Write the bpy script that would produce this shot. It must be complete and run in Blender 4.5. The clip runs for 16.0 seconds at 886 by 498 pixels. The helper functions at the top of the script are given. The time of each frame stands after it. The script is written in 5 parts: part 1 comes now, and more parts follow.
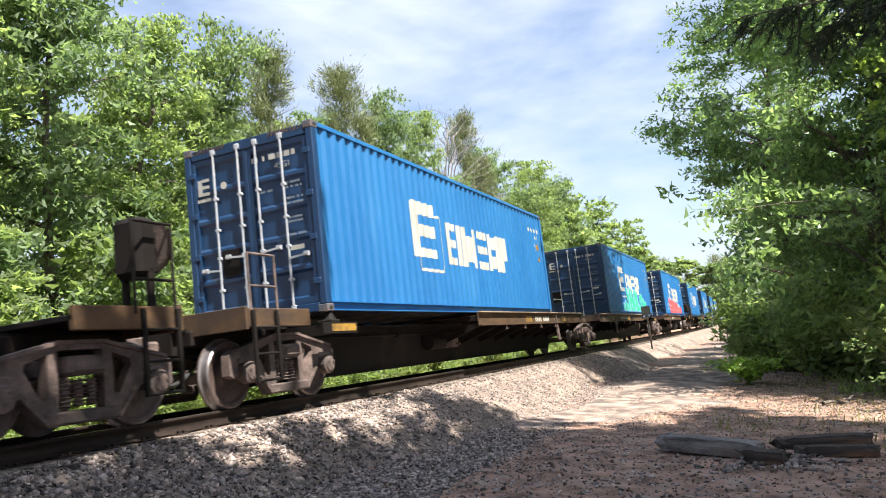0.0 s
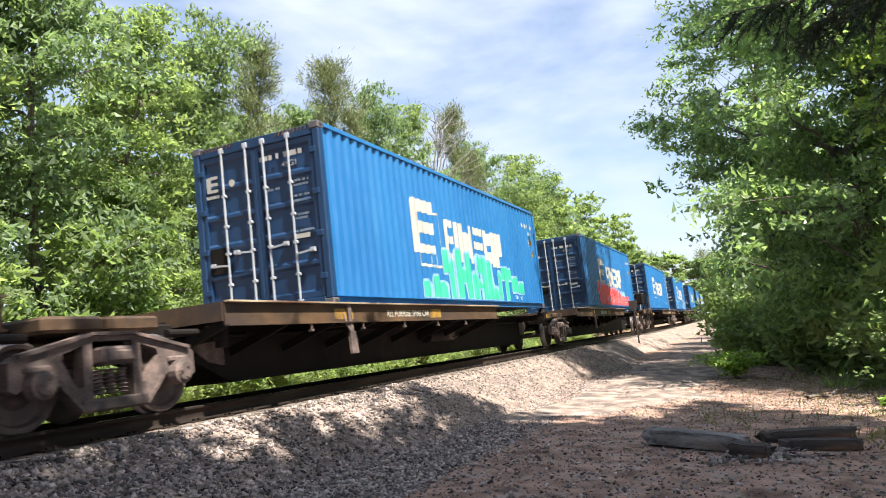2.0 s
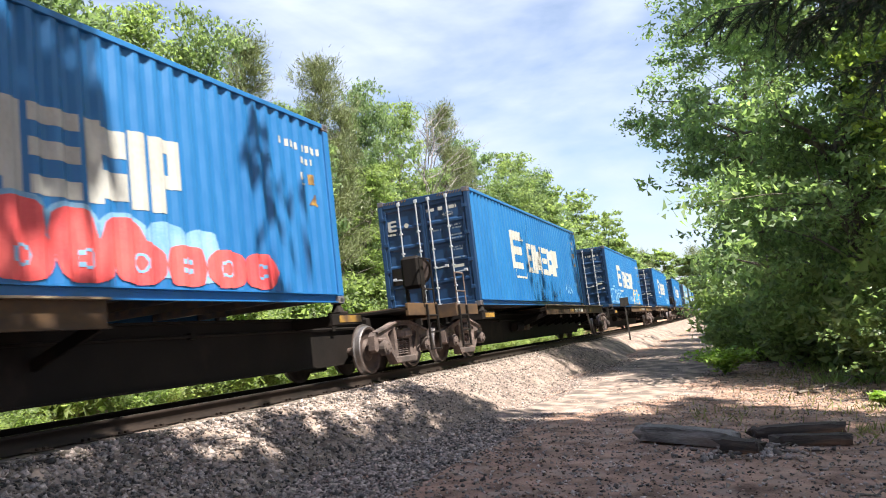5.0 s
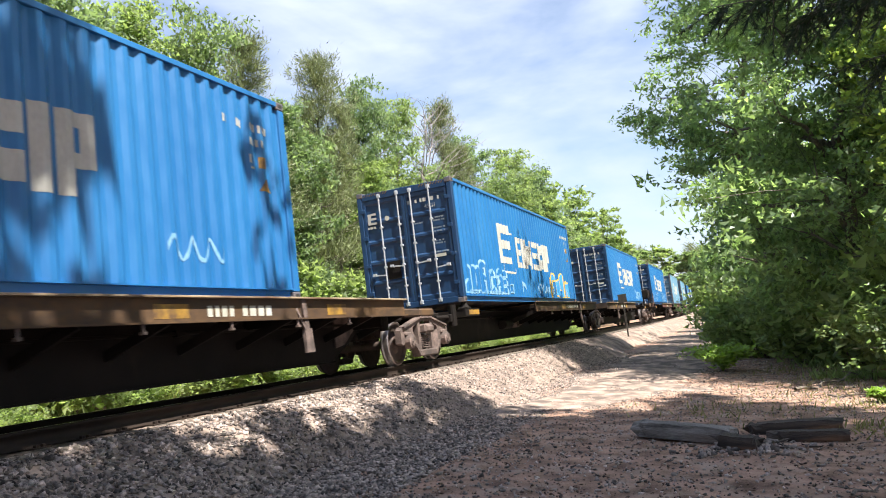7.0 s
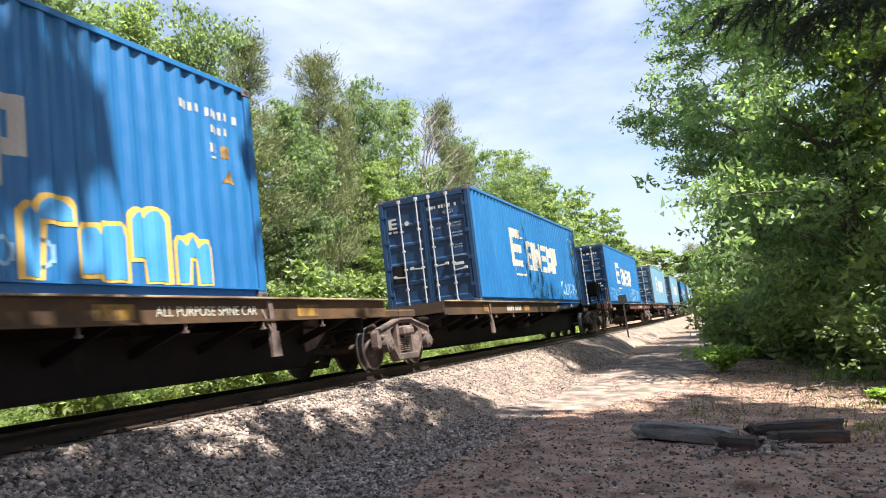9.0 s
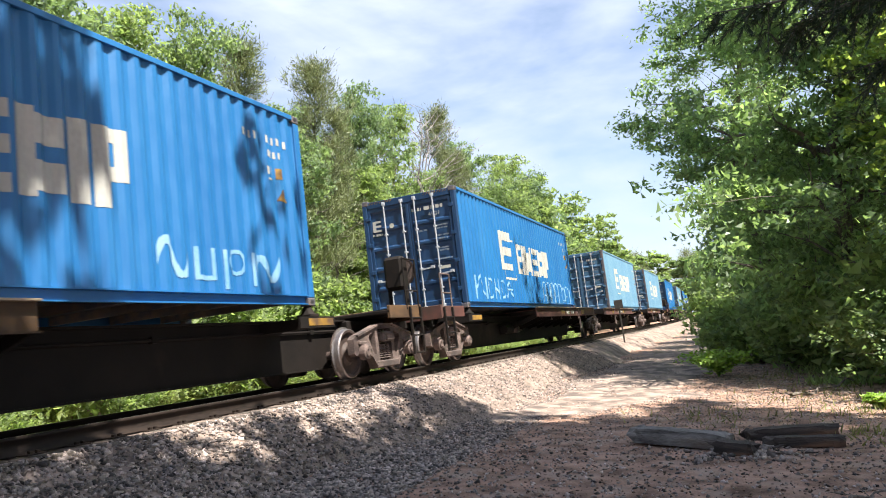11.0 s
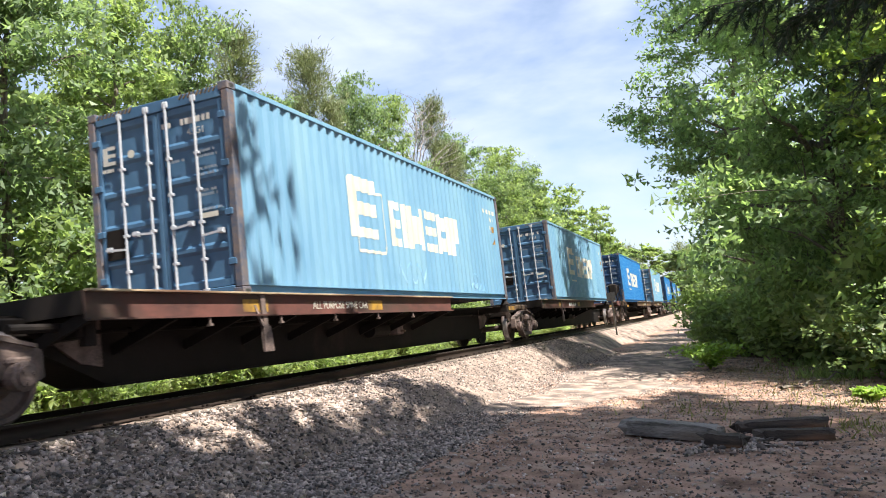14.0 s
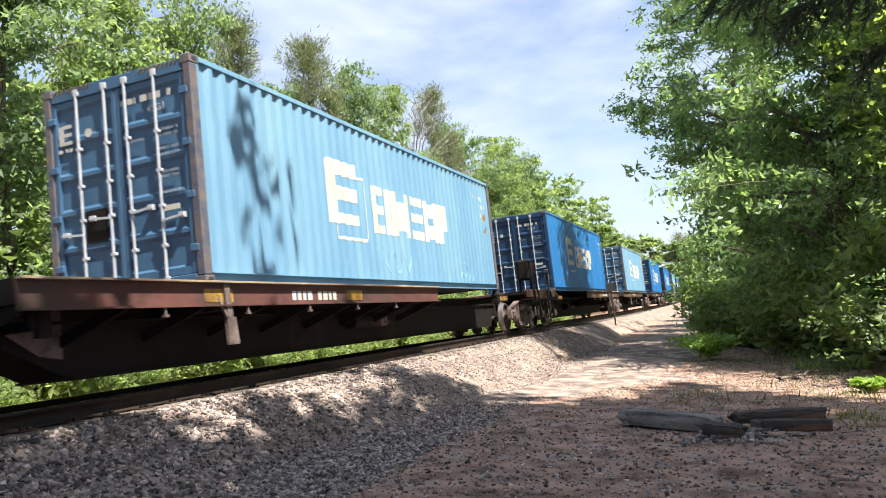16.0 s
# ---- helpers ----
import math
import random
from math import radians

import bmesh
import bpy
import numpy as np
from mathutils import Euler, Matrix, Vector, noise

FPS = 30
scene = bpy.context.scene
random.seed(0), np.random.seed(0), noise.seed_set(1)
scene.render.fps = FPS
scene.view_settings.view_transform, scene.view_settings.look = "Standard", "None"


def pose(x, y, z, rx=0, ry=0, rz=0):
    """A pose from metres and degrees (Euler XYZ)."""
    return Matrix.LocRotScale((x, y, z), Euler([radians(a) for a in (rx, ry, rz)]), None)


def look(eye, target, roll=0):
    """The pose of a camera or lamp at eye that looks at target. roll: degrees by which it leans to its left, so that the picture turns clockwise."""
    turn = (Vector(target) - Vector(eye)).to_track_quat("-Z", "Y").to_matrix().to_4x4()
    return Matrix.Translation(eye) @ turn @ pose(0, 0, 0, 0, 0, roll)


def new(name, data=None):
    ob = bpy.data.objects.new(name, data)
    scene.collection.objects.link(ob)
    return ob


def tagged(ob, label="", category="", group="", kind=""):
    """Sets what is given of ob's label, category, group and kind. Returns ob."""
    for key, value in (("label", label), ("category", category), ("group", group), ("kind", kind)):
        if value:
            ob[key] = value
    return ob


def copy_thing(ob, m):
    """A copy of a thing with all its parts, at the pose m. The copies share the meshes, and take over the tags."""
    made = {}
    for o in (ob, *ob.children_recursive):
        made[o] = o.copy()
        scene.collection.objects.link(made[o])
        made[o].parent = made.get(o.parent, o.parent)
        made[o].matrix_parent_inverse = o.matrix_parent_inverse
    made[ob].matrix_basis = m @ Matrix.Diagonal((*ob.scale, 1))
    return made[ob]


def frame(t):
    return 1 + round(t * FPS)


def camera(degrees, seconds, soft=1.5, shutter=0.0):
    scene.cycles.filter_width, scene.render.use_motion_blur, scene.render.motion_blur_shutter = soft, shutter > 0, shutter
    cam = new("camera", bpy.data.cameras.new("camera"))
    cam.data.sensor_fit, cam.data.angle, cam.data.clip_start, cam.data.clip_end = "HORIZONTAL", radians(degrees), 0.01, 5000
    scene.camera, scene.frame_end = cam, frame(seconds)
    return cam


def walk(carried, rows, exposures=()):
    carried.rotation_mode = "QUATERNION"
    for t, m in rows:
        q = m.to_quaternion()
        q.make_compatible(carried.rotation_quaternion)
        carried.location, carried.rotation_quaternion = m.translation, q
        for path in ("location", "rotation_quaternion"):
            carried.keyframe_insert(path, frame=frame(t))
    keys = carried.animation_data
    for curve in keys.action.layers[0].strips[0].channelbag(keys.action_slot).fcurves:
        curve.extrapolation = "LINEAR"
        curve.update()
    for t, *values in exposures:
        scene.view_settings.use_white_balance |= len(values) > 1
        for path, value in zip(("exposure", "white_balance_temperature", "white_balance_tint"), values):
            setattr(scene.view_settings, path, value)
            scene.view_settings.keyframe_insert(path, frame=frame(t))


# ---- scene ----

EYE = Vector((0.0, 0.0, 1.6))
# seconds, heading, pitch and lean of the hand-held camera, degrees
TURNS = [
    (0, -23.48, 6.29, 2.88), (0.5, -23.34, 6.15, 2.88), (1, -23.14, 5.99, 2.78), (1.5, -22.90, 5.85, 2.68),
    (2, -22.63, 5.79, 2.74), (2.5, -22.38, 5.67, 2.76), (3, -22.23, 5.64, 2.83), (3.5, -22.11, 5.62, 2.89),
    (4, -22.06, 5.65, 3.01), (6.5, -21.91, 5.43, 3.08), (7, -21.87, 5.36, 3.11), (7.5, -21.86, 5.30, 3.12),
    (8, -21.90, 5.25, 3.04), (8.5, -21.87, 5.28, 3.05), (9, -21.88, 5.41, 3.07), (11.5, -21.43, 5.76, 3.01),
    (12, -21.28, 5.68, 2.93), (12.5, -21.17, 5.61, 2.92), (13, -21.10, 5.51, 2.87), (13.5, -21.10, 5.33, 2.79),
    (14, -21.12, 5.09, 2.68), (14.5, -21.17, 4.86, 2.60), (15, -21.17, 4.66, 2.57), (15.5, -21.12, 4.50, 2.58),
    (16, -21.10, 4.35, 2.53)]


def aim(yaw, pitch, lean):
    a, b = radians(yaw), radians(pitch)
    way = Vector((math.sin(a) * math.cos(b), math.cos(a) * math.cos(b), math.sin(b)))
    return look(EYE, EYE + way, -lean)


cam = camera(60.2, 16.0, soft=1.0, shutter=0.12)
walk(cam, [(t, aim(a, b, c)) for t, a, b, c in TURNS])

# ---------------------------------------------------------------- light
SUN_AZ, SUN_EL = radians(110), radians(62)      # azimuth from the line of the track towards the open side
TO_SUN = Vector((math.sin(SUN_AZ) * math.cos(SUN_EL), math.cos(SUN_AZ) * math.cos(SUN_EL), math.sin(SUN_EL)))
scene.view_settings.exposure = 1.8


def build_world():
    w = bpy.data.worlds.new("summer_sky")
    scene.world = w
    w.use_nodes = True
    nt = w.node_tree
    nt.nodes.clear()
    N, K = nt.nodes.new, nt.links.new
    out, bg, sky = N("ShaderNodeOutputWorld"), N("ShaderNodeBackground"), N("ShaderNodeTexSky")
    sky.sky_type, sky.sun_disc = "NISHITA", False
    sky.sun_elevation, sky.sun_rotation = SUN_EL, SUN_AZ
    sky.air_density, sky.dust_density, sky.ozone_density = 1.0, 1.0, 1.0
    tc, mp, nz, nz2 = N("ShaderNodeTexCoord"), N("ShaderNodeMapping"), N("ShaderNodeTexNoise"), N("ShaderNodeTexNoise")
    mp.inputs["Scale"].default_value = (1.6, 1.6, 5.0)
    mp.inputs["Rotation"].default_value = (0.25, 0.3, 0.4)
    nz.inputs["Scale"].default_value, nz.inputs["Detail"].default_value = 1.7, 7
    nz.inputs["Distortion"].default_value = 0.5
    nz2.inputs["Scale"].default_value, nz2.inputs["Detail"].default_value = 7.0, 6
    add = N("ShaderNodeMath")
    add.operation = "MULTIPLY_ADD"
    add.inputs[1].default_value = 0.3
    ramp = N("ShaderNodeValToRGB")
    ramp.color_ramp.elements[0].position, ramp.color_ramp.elements[1].position = 0.5, 0.86
    ramp.color_ramp.elements[0].color = (0.1, 0.1, 0.1, 1)
    ramp.color_ramp.elements[1].color = (0.95, 0.95, 0.95, 1)
    mix = N("ShaderNodeMix")
    mix.data_type = "RGBA"
    mix.inputs["B"].default_value = (4.6, 5.1, 6.5, 1)
    K(tc.outputs["Generated"], mp.inputs["Vector"])
    K(mp.outputs[0], nz.inputs["Vector"])
    K(mp.outputs[0], nz2.inputs["Vector"])
    K(nz2.outputs["Fac"], add.inputs[0])
    K(nz.outputs["Fac"], add.inputs[2])
    K(add.outputs[0], ramp.inputs[0])
    K(ramp.outputs[0], mix.inputs["Factor"])
    K(sky.outputs[0], mix.inputs["A"])
    K(mix.outputs["Result"], bg.inputs["Color"])
    bg.inputs["Strength"].default_value = 0.06
    K(bg.outputs[0], out.inputs[0])
    lamp = bpy.data.lights.new("sun", "SUN")
    lamp.energy, lamp.angle, lamp.color = 4.4, radians(0.55), (1.0, 0.95, 0.86)
    ob = new("sun", lamp)
    ob.matrix_world = look(TO_SUN * 60, (0, 0, 0))


build_world()


# ---------------------------------------------------------------- materials
def mat(name, a, b, scale=4.0, rough=0.6, metal=0.0, bump=0.2, fine=40.0, stretch=(1, 1, 1), spec=0.5, third=None,
        third_at=(0.58, 0.72), per=0.0, rough_var=0.15, sheer=0.0, island=False, third_scale=1.3):
    """A surface of two tones mixed by noise at two sizes, an optional third tone in patches, and fine relief."""
    m = bpy.data.materials.new(name)
    m.use_nodes = True
    nt = m.node_tree
    N, K = nt.nodes.new, nt.links.new
    bs = nt.nodes["Principled BSDF"]
    tc, mp = N("ShaderNodeTexCoord"), N("ShaderNodeMapping")
    mp.inputs["Scale"].default_value = stretch
    K(tc.outputs["Object"], mp.inputs["Vector"])

    def noise_at(sc, detail=5.0):
        n = N("ShaderNodeTexNoise")
        n.inputs["Scale"].default_value, n.inputs["Detail"].default_value = sc, detail
        K(mp.outputs[0], n.inputs["Vector"])
        return n

    big, small = noise_at(scale), noise_at(fine, 4.0)
    s = N("ShaderNodeMath")
    s.operation = "MULTIPLY_ADD"
    s.inputs[1].default_value = 0.45
    K(small.outputs["Fac"], s.inputs[0])
    K(big.outputs["Fac"], s.inputs[2])
    r = N("ShaderNodeValToRGB")
    r.color_ramp.elements[0].position, r.color_ramp.elements[1].position = 0.5, 0.95
    r.color_ramp.elements[0].color, r.color_ramp.elements[1].color = (*a, 1), (*b, 1)
    K(s.outputs[0], r.inputs[0])
    colour = r.outputs[0]
    if third:
        n3 = noise_at(third_scale, 6.0)
        r3 = N("ShaderNodeValToRGB")
        r3.color_ramp.elements[0].position, r3.color_ramp.elements[1].position = third_at
        mx = N("ShaderNodeMix")
        mx.data_type = "RGBA"
        K(n3.outputs["Fac"], r3.inputs[0])
        K(r3.outputs[0], mx.inputs["Factor"])
        K(colour, mx.inputs["A"])
        mx.inputs["B"].default_value = (*third, 1)
        colour = mx.outputs["Result"]
    if per:
        src = N("ShaderNodeNewGeometry").outputs["Random Per Island"] if island else N("ShaderNodeObjectInfo").outputs["Random"]
        mr, hs = N("ShaderNodeMapRange"), N("ShaderNodeHueSaturation")
        mr.inputs["To Min"].default_value, mr.inputs["To Max"].default_value = 1 - per, 1 + per
        K(src, mr.inputs["Value"])
        K(mr.outputs[0], hs.inputs["Value"])
        K(colour, hs.inputs["Color"])
        colour = hs.outputs[0]
    K(colour, bs.inputs["Base Color"])
    bs.inputs["Metallic"].default_value = metal
    bs.inputs["Specular IOR Level"].default_value = spec
    rr = N("ShaderNodeMapRange")
    rr.inputs["To Min"].default_value, rr.inputs["To Max"].default_value = max(0.05, rough - rough_var), min(1, rough + rough_var)
    K(small.outputs["Fac"], rr.inputs["Value"])
    K(rr.outputs[0], bs.inputs["Roughness"])
    if bump:
        bp = N("ShaderNodeBump")
        bp.inputs["Strength"].default_value, bp.inputs["Distance"].default_value = bump, 0.02
        K(s.outputs[0], bp.inputs["Height"])
        K(bp.outputs[0], bs.inputs["Normal"])
    if sheer:
        tr, ms = N("ShaderNodeBsdfTranslucent"), N("ShaderNodeMixShader")
        gain = N("ShaderNodeMix")
        gain.data_type, gain.blend_type = "RGBA", "MULTIPLY"
        gain.inputs["Factor"].default_value = 1.0
        gain.inputs["B"].default_value = (1.35, 1.4, 0.82, 1)
        K(colour, gain.inputs["A"])
        K(gain.outputs["Result"], tr.inputs["Color"])
        ms.inputs[0].default_value = sheer
        K(bs.outputs[0], ms.inputs[1])
        K(tr.outputs[0], ms.inputs[2])
        K(ms.outputs[0], nt.nodes["Material Output"].inputs["Surface"])
    return m


M = {
    "soil": mat("gravelly_soil", (0.085, 0.05, 0.036), (0.46, 0.285, 0.21), 2.6, 0.95, bump=1.0, fine=55, third=(0.34, 0.25, 0.2), third_at=(0.5, 0.7), third_scale=2.2, spec=0.15),
    "ballast": mat("crushed_stone", (0.0968, 0.0748, 0.0642), (0.334, 0.255, 0.211), 3.0, 0.9, bump=1.0, fine=34, third=(0.37, 0.282, 0.229), spec=0.2),
    "sand": mat("pinkish_trodden_gravel", (0.1365, 0.1029, 0.08715), (0.42, 0.315, 0.2572), 3.4, 0.95, bump=1.0, fine=34, third=(0.1208, 0.0966, 0.084), third_at=(0.44, 0.6), third_scale=1.8, spec=0.15),
    "stone": mat("broken_stone", (0.062, 0.058, 0.06), (0.41, 0.325, 0.28), 9.0, 0.75, bump=0.3, fine=90, per=0.9, island=True, spec=0.4),
    "rail": mat("worn_rail_steel", (0.012, 0.009, 0.0075), (0.036, 0.025, 0.02), 5.0, 0.65, 0.3, bump=0.2, stretch=(1, 0.2, 1), spec=0.2),
    "railhead": mat("polished_rail_head", (0.42, 0.4, 0.39), (0.6, 0.59, 0.57), 4.0, 0.28, 1.0, bump=0.05, stretch=(1, 0.05, 1)),
    "tie": mat("weathered_tie_timber", (0.05, 0.04, 0.033), (0.18, 0.15, 0.125), 6.0, 0.9, bump=0.8, fine=60, stretch=(0.3, 3, 3), per=0.25),
    "clod": mat("soil_crumb", (0.054, 0.036, 0.0288), (0.312, 0.21, 0.168), 9.0, 0.95, bump=0.4, fine=60, per=0.7, island=True, spec=0.1),
    "oldtie": mat("grey_rotten_timber", (0.045, 0.04, 0.037), (0.30, 0.27, 0.25), 5.0, 0.92, bump=1.0, fine=45, stretch=(0.35, 3, 3), third=(0.14, 0.09, 0.06)),
    "rotten": mat("dark_rotten_timber", (0.012, 0.01, 0.009), (0.07, 0.05, 0.04), 5.0, 0.92, bump=1.0, fine=45, stretch=(0.35, 3, 3), third=(0.17, 0.08, 0.04)),
    "blue": mat("blue_container_paint", (0.0114, 0.102, 0.278), (0.018, 0.139, 0.343), 0.7, 0.42, bump=0.03, fine=9, stretch=(1, 1, 0.35), third=(0.0327, 0.159, 0.351), third_at=(0.6, 0.85)),
    # Blue for the door ends, darkened: their shade is put into the paint.
    "blue_shaded": mat("shade_darkened_blue_paint", (0.0034, 0.0255, 0.0765), (0.00765, 0.0408, 0.1105), 0.9, 0.45, bump=0.05, fine=12, stretch=(1, 1, 0.4), third=(0.02125, 0.03825, 0.085), third_at=(0.6, 0.8)),
    "pale": mat("sun_bleached_blue_paint", (0.0892, 0.204, 0.315), (0.132, 0.264, 0.37), 0.7, 0.6, bump=0.04, fine=9, stretch=(1, 1, 0.25), third=(0.153, 0.281, 0.357), third_at=(0.52, 0.8)),
    # Weathered pale paint for door ends, with their shade mixed into the tone.
    "pale_shaded": mat("weathered_shade_darkened_pale_paint", (0.0234, 0.0741, 0.148), (0.0468, 0.117, 0.203), 0.9, 0.6, bump=0.06, fine=12, stretch=(1, 1, 0.3), third=(0.0936, 0.0858, 0.078), third_at=(0.62, 0.75)),
    "castiron": mat("corner_steel", (0.03, 0.05, 0.09), (0.13, 0.10, 0.085), 8.0, 0.7, bump=0.2, third=(0.16, 0.075, 0.04)),
    "rod": mat("galvanised_steel", (0.315, 0.338, 0.375), (0.45, 0.465, 0.495), 7.0, 0.4, 0.15, bump=0.1),
    "white": mat("weathered_white_paint", (0.30, 0.295, 0.27), (0.44, 0.432, 0.40), 2.5, 0.55, bump=0.05, stretch=(1, 1, 0.4)),
    "cream": mat("aged_cream_paint", (0.35, 0.34, 0.29), (0.49, 0.48, 0.42), 2.5, 0.6, bump=0.05, stretch=(1, 1, 0.4), third=(0.4, 0.45, 0.5)),
    "green": mat("green_spray_paint", (0.02, 0.32, 0.2), (0.05, 0.45, 0.28), 2.0, 0.5, bump=0.03),
    "red": mat("red_spray_paint", (0.55, 0.05, 0.06), (0.68, 0.11, 0.10), 2.0, 0.5, bump=0.03),
    "spray": mat("thin_white_spray_paint", (0.10, 0.25, 0.42), (0.24, 0.39, 0.53), 2.0, 0.6, bump=0.03),
    "cyan": mat("light_blue_spray_paint", (0.035, 0.22, 0.50), (0.06, 0.28, 0.58), 2.0, 0.5, bump=0.03),
    "faded": mat("faded_grey_print", (0.10, 0.13, 0.17), (0.2, 0.23, 0.26), 6.0, 0.6, bump=0),
    # Worn sill lip, its tone raised to stand for sun along the top.
    "edge": mat("worn_sun_lightened_sill_edge", (0.12, 0.085, 0.05), (0.42, 0.33, 0.22), 3.0, 0.6, bump=0.1, stretch=(1, 0.4, 1), third=(0.1, 0.05, 0.03), third_at=(0.5, 0.65)),
    "ochre": mat("ochre_spray_paint", (0.5, 0.3, 0.05), (0.62, 0.42, 0.1), 2.0, 0.6, bump=0.03),
    "yellow": mat("yellow_reflective_paint", (0.20, 0.11, 0.02), (0.38, 0.215, 0.03), 3.0, 0.6, bump=0.05, third=(0.09, 0.05, 0.025), third_at=(0.45, 0.62), third_scale=4.0),
    # Brown taken near black: the shade under the decks is put into the colour.
    "spine": mat("shade_darkened_brown_car_paint", (0.0044, 0.0033, 0.0028), (0.0132, 0.0094, 0.0077), 1.6, 0.75, bump=0.15, fine=22, third=(0.03, 0.019, 0.015), third_at=(0.6, 0.78), spec=0.2),
    "deckrust": mat("rusty_yellow_deck_paint", (0.0248, 0.0138, 0.00825), (0.105, 0.055, 0.0209), 2.2, 0.75, bump=0.2, fine=20, stretch=(1, 0.5, 1), third=(0.033, 0.0193, 0.0138), third_at=(0.5, 0.68)),
    "deckred": mat("rusty_red_deck_paint", (0.042, 0.0154, 0.0126), (0.119, 0.042, 0.0315), 2.2, 0.75, bump=0.2, fine=20, stretch=(1, 0.5, 1), third=(0.042, 0.0245, 0.0175), third_at=(0.5, 0.68)),
    "truck": mat("dusty_cast_steel", (0.0382, 0.0281, 0.0247), (0.187, 0.132, 0.115), 5.0, 0.8, bump=0.35, fine=40, third=(0.0467, 0.0357, 0.0323), third_at=(0.5, 0.7), third_scale=3.0),
    "wheel": mat("worn_wheel_steel", (0.03, 0.021, 0.019), (0.11, 0.075, 0.063), 5.0, 0.65, 0.2, bump=0.15),
    "tread": mat("polished_wheel_tread", (0.16, 0.135, 0.13), (0.34, 0.31, 0.3), 4.0, 0.4, 0.85, bump=0.05),
    "bark": mat("grey_brown_bark", (0.06, 0.048, 0.038), (0.19, 0.16, 0.135), 7.0, 0.9, bump=0.8, fine=30, stretch=(3, 3, 0.5)),
    "deadwood": mat("bleached_dead_wood", (0.16, 0.14, 0.13), (0.33, 0.30, 0.28), 7.0, 0.9, bump=0.3, stretch=(3, 3, 0.5)),
    "leaf": mat("summer_leaf", (0.1344, 0.1926, 0.0952), (0.252, 0.3192, 0.1736), 0.8, 0.5, bump=0, fine=6, per=0.35, island=True, sheer=0.68, spec=0.4),
    "leaf4": mat("glossy_broad_leaf", (0.135, 0.21, 0.10), (0.255, 0.35, 0.17), 0.8, 0.4, bump=0, fine=6, per=0.45, island=True, sheer=0.64, spec=0.7),
    "leaf2": mat("yellowish_leaf", (0.1736, 0.2352, 0.1008), (0.2856, 0.3528, 0.1736), 0.8, 0.5, bump=0, fine=6, per=0.35, island=True, sheer=0.68, spec=0.4),
    "leaf3": mat("dark_leaf", (0.1265, 0.1898, 0.1035), (0.23, 0.3013, 0.1667), 0.8, 0.5, bump=0, fine=6, per=0.35, island=True, sheer=0.6, spec=0.4),
    "bright": mat("sunny_young_leaf", (0.17, 0.235, 0.06), (0.29, 0.36, 0.11), 0.8, 0.45, bump=0, fine=6, per=0.35, island=True, sheer=0.72, spec=0.5),
    "needle": mat("pine_needle", (0.13, 0.16, 0.075), (0.23, 0.255, 0.125), 0.8, 0.55, bump=0, fine=6, per=0.35, island=True, sheer=0.25),
    "hemlock": mat("hemlock_needle", (0.012, 0.03, 0.012), (0.03, 0.055, 0.02), 0.8, 0.6, bump=0, fine=6, per=0.3, island=True, sheer=0.1),
    "fern": mat("bright_fern", (0.17, 0.29, 0.035), (0.27, 0.4, 0.07), 0.8, 0.5, bump=0, fine=6, per=0.3, island=True, sheer=0.4),
    "grass": mat("dry_grass", (0.10, 0.12, 0.03), (0.24, 0.22, 0.09), 0.8, 0.7, bump=0, fine=6, per=0.4, island=True, sheer=0.3),
    "sign": mat("back_of_sign_metal", (0.03, 0.027, 0.025), (0.08, 0.07, 0.06), 5.0, 0.6, 0.3, bump=0.1),
    # Hose rubber; also the painted dark of the casting slots.
    "hose": mat("black_rubber_and_slot_shade", (0.012, 0.012, 0.012), (0.03, 0.03, 0.03), 5.0, 0.6, bump=0.1),
}


# ---------------------------------------------------------------- building blocks
def mesh_of(bm, material, name):
    me = bpy.data.meshes.new(name)
    bmesh.ops.recalc_face_normals(bm, faces=bm.faces)
    bm.to_mesh(me)
    bm.free()
    me.materials.append(M[material])
    return me


def put(name, me, parent=None, m=None, label=""):
    ob = new(name, me)
    if parent is not None:
        ob.parent = parent
    if m is not None:
        ob.matrix_basis = m
    return tagged(ob, label)


def part(name, bm, material, parent, label="", m=None):
    return put(name, mesh_of(bm, material, name), parent, m, label)


def box(bm, x0, x1, y0, y1, z0, z1, bevel=0.0):
    r = bmesh.ops.create_cube(bm, size=1.0, matrix=Matrix.Translation(((x0 + x1) / 2, (y0 + y1) / 2, (z0 + z1) / 2)) @ Matrix.Diagonal((x1 - x0, y1 - y0, z1 - z0, 1)))
    if bevel:
        edges = list({e for v in r["verts"] for e in v.link_edges})
        bmesh.ops.bevel(bm, geom=edges, offset=bevel, segments=1, affect="EDGES")
    return bm


def rod(bm, a, b, ra, rb=None, n=8):
    a, b = Vector(a), Vector(b)
    q = (b - a).to_track_quat("Z", "Y").to_matrix().to_4x4()
    bmesh.ops.create_cone(bm, cap_ends=True, segments=n, radius1=ra, radius2=ra if rb is None else rb, depth=(b - a).length,
                          matrix=Matrix.Translation((a + b) / 2) @ q)
    return bm


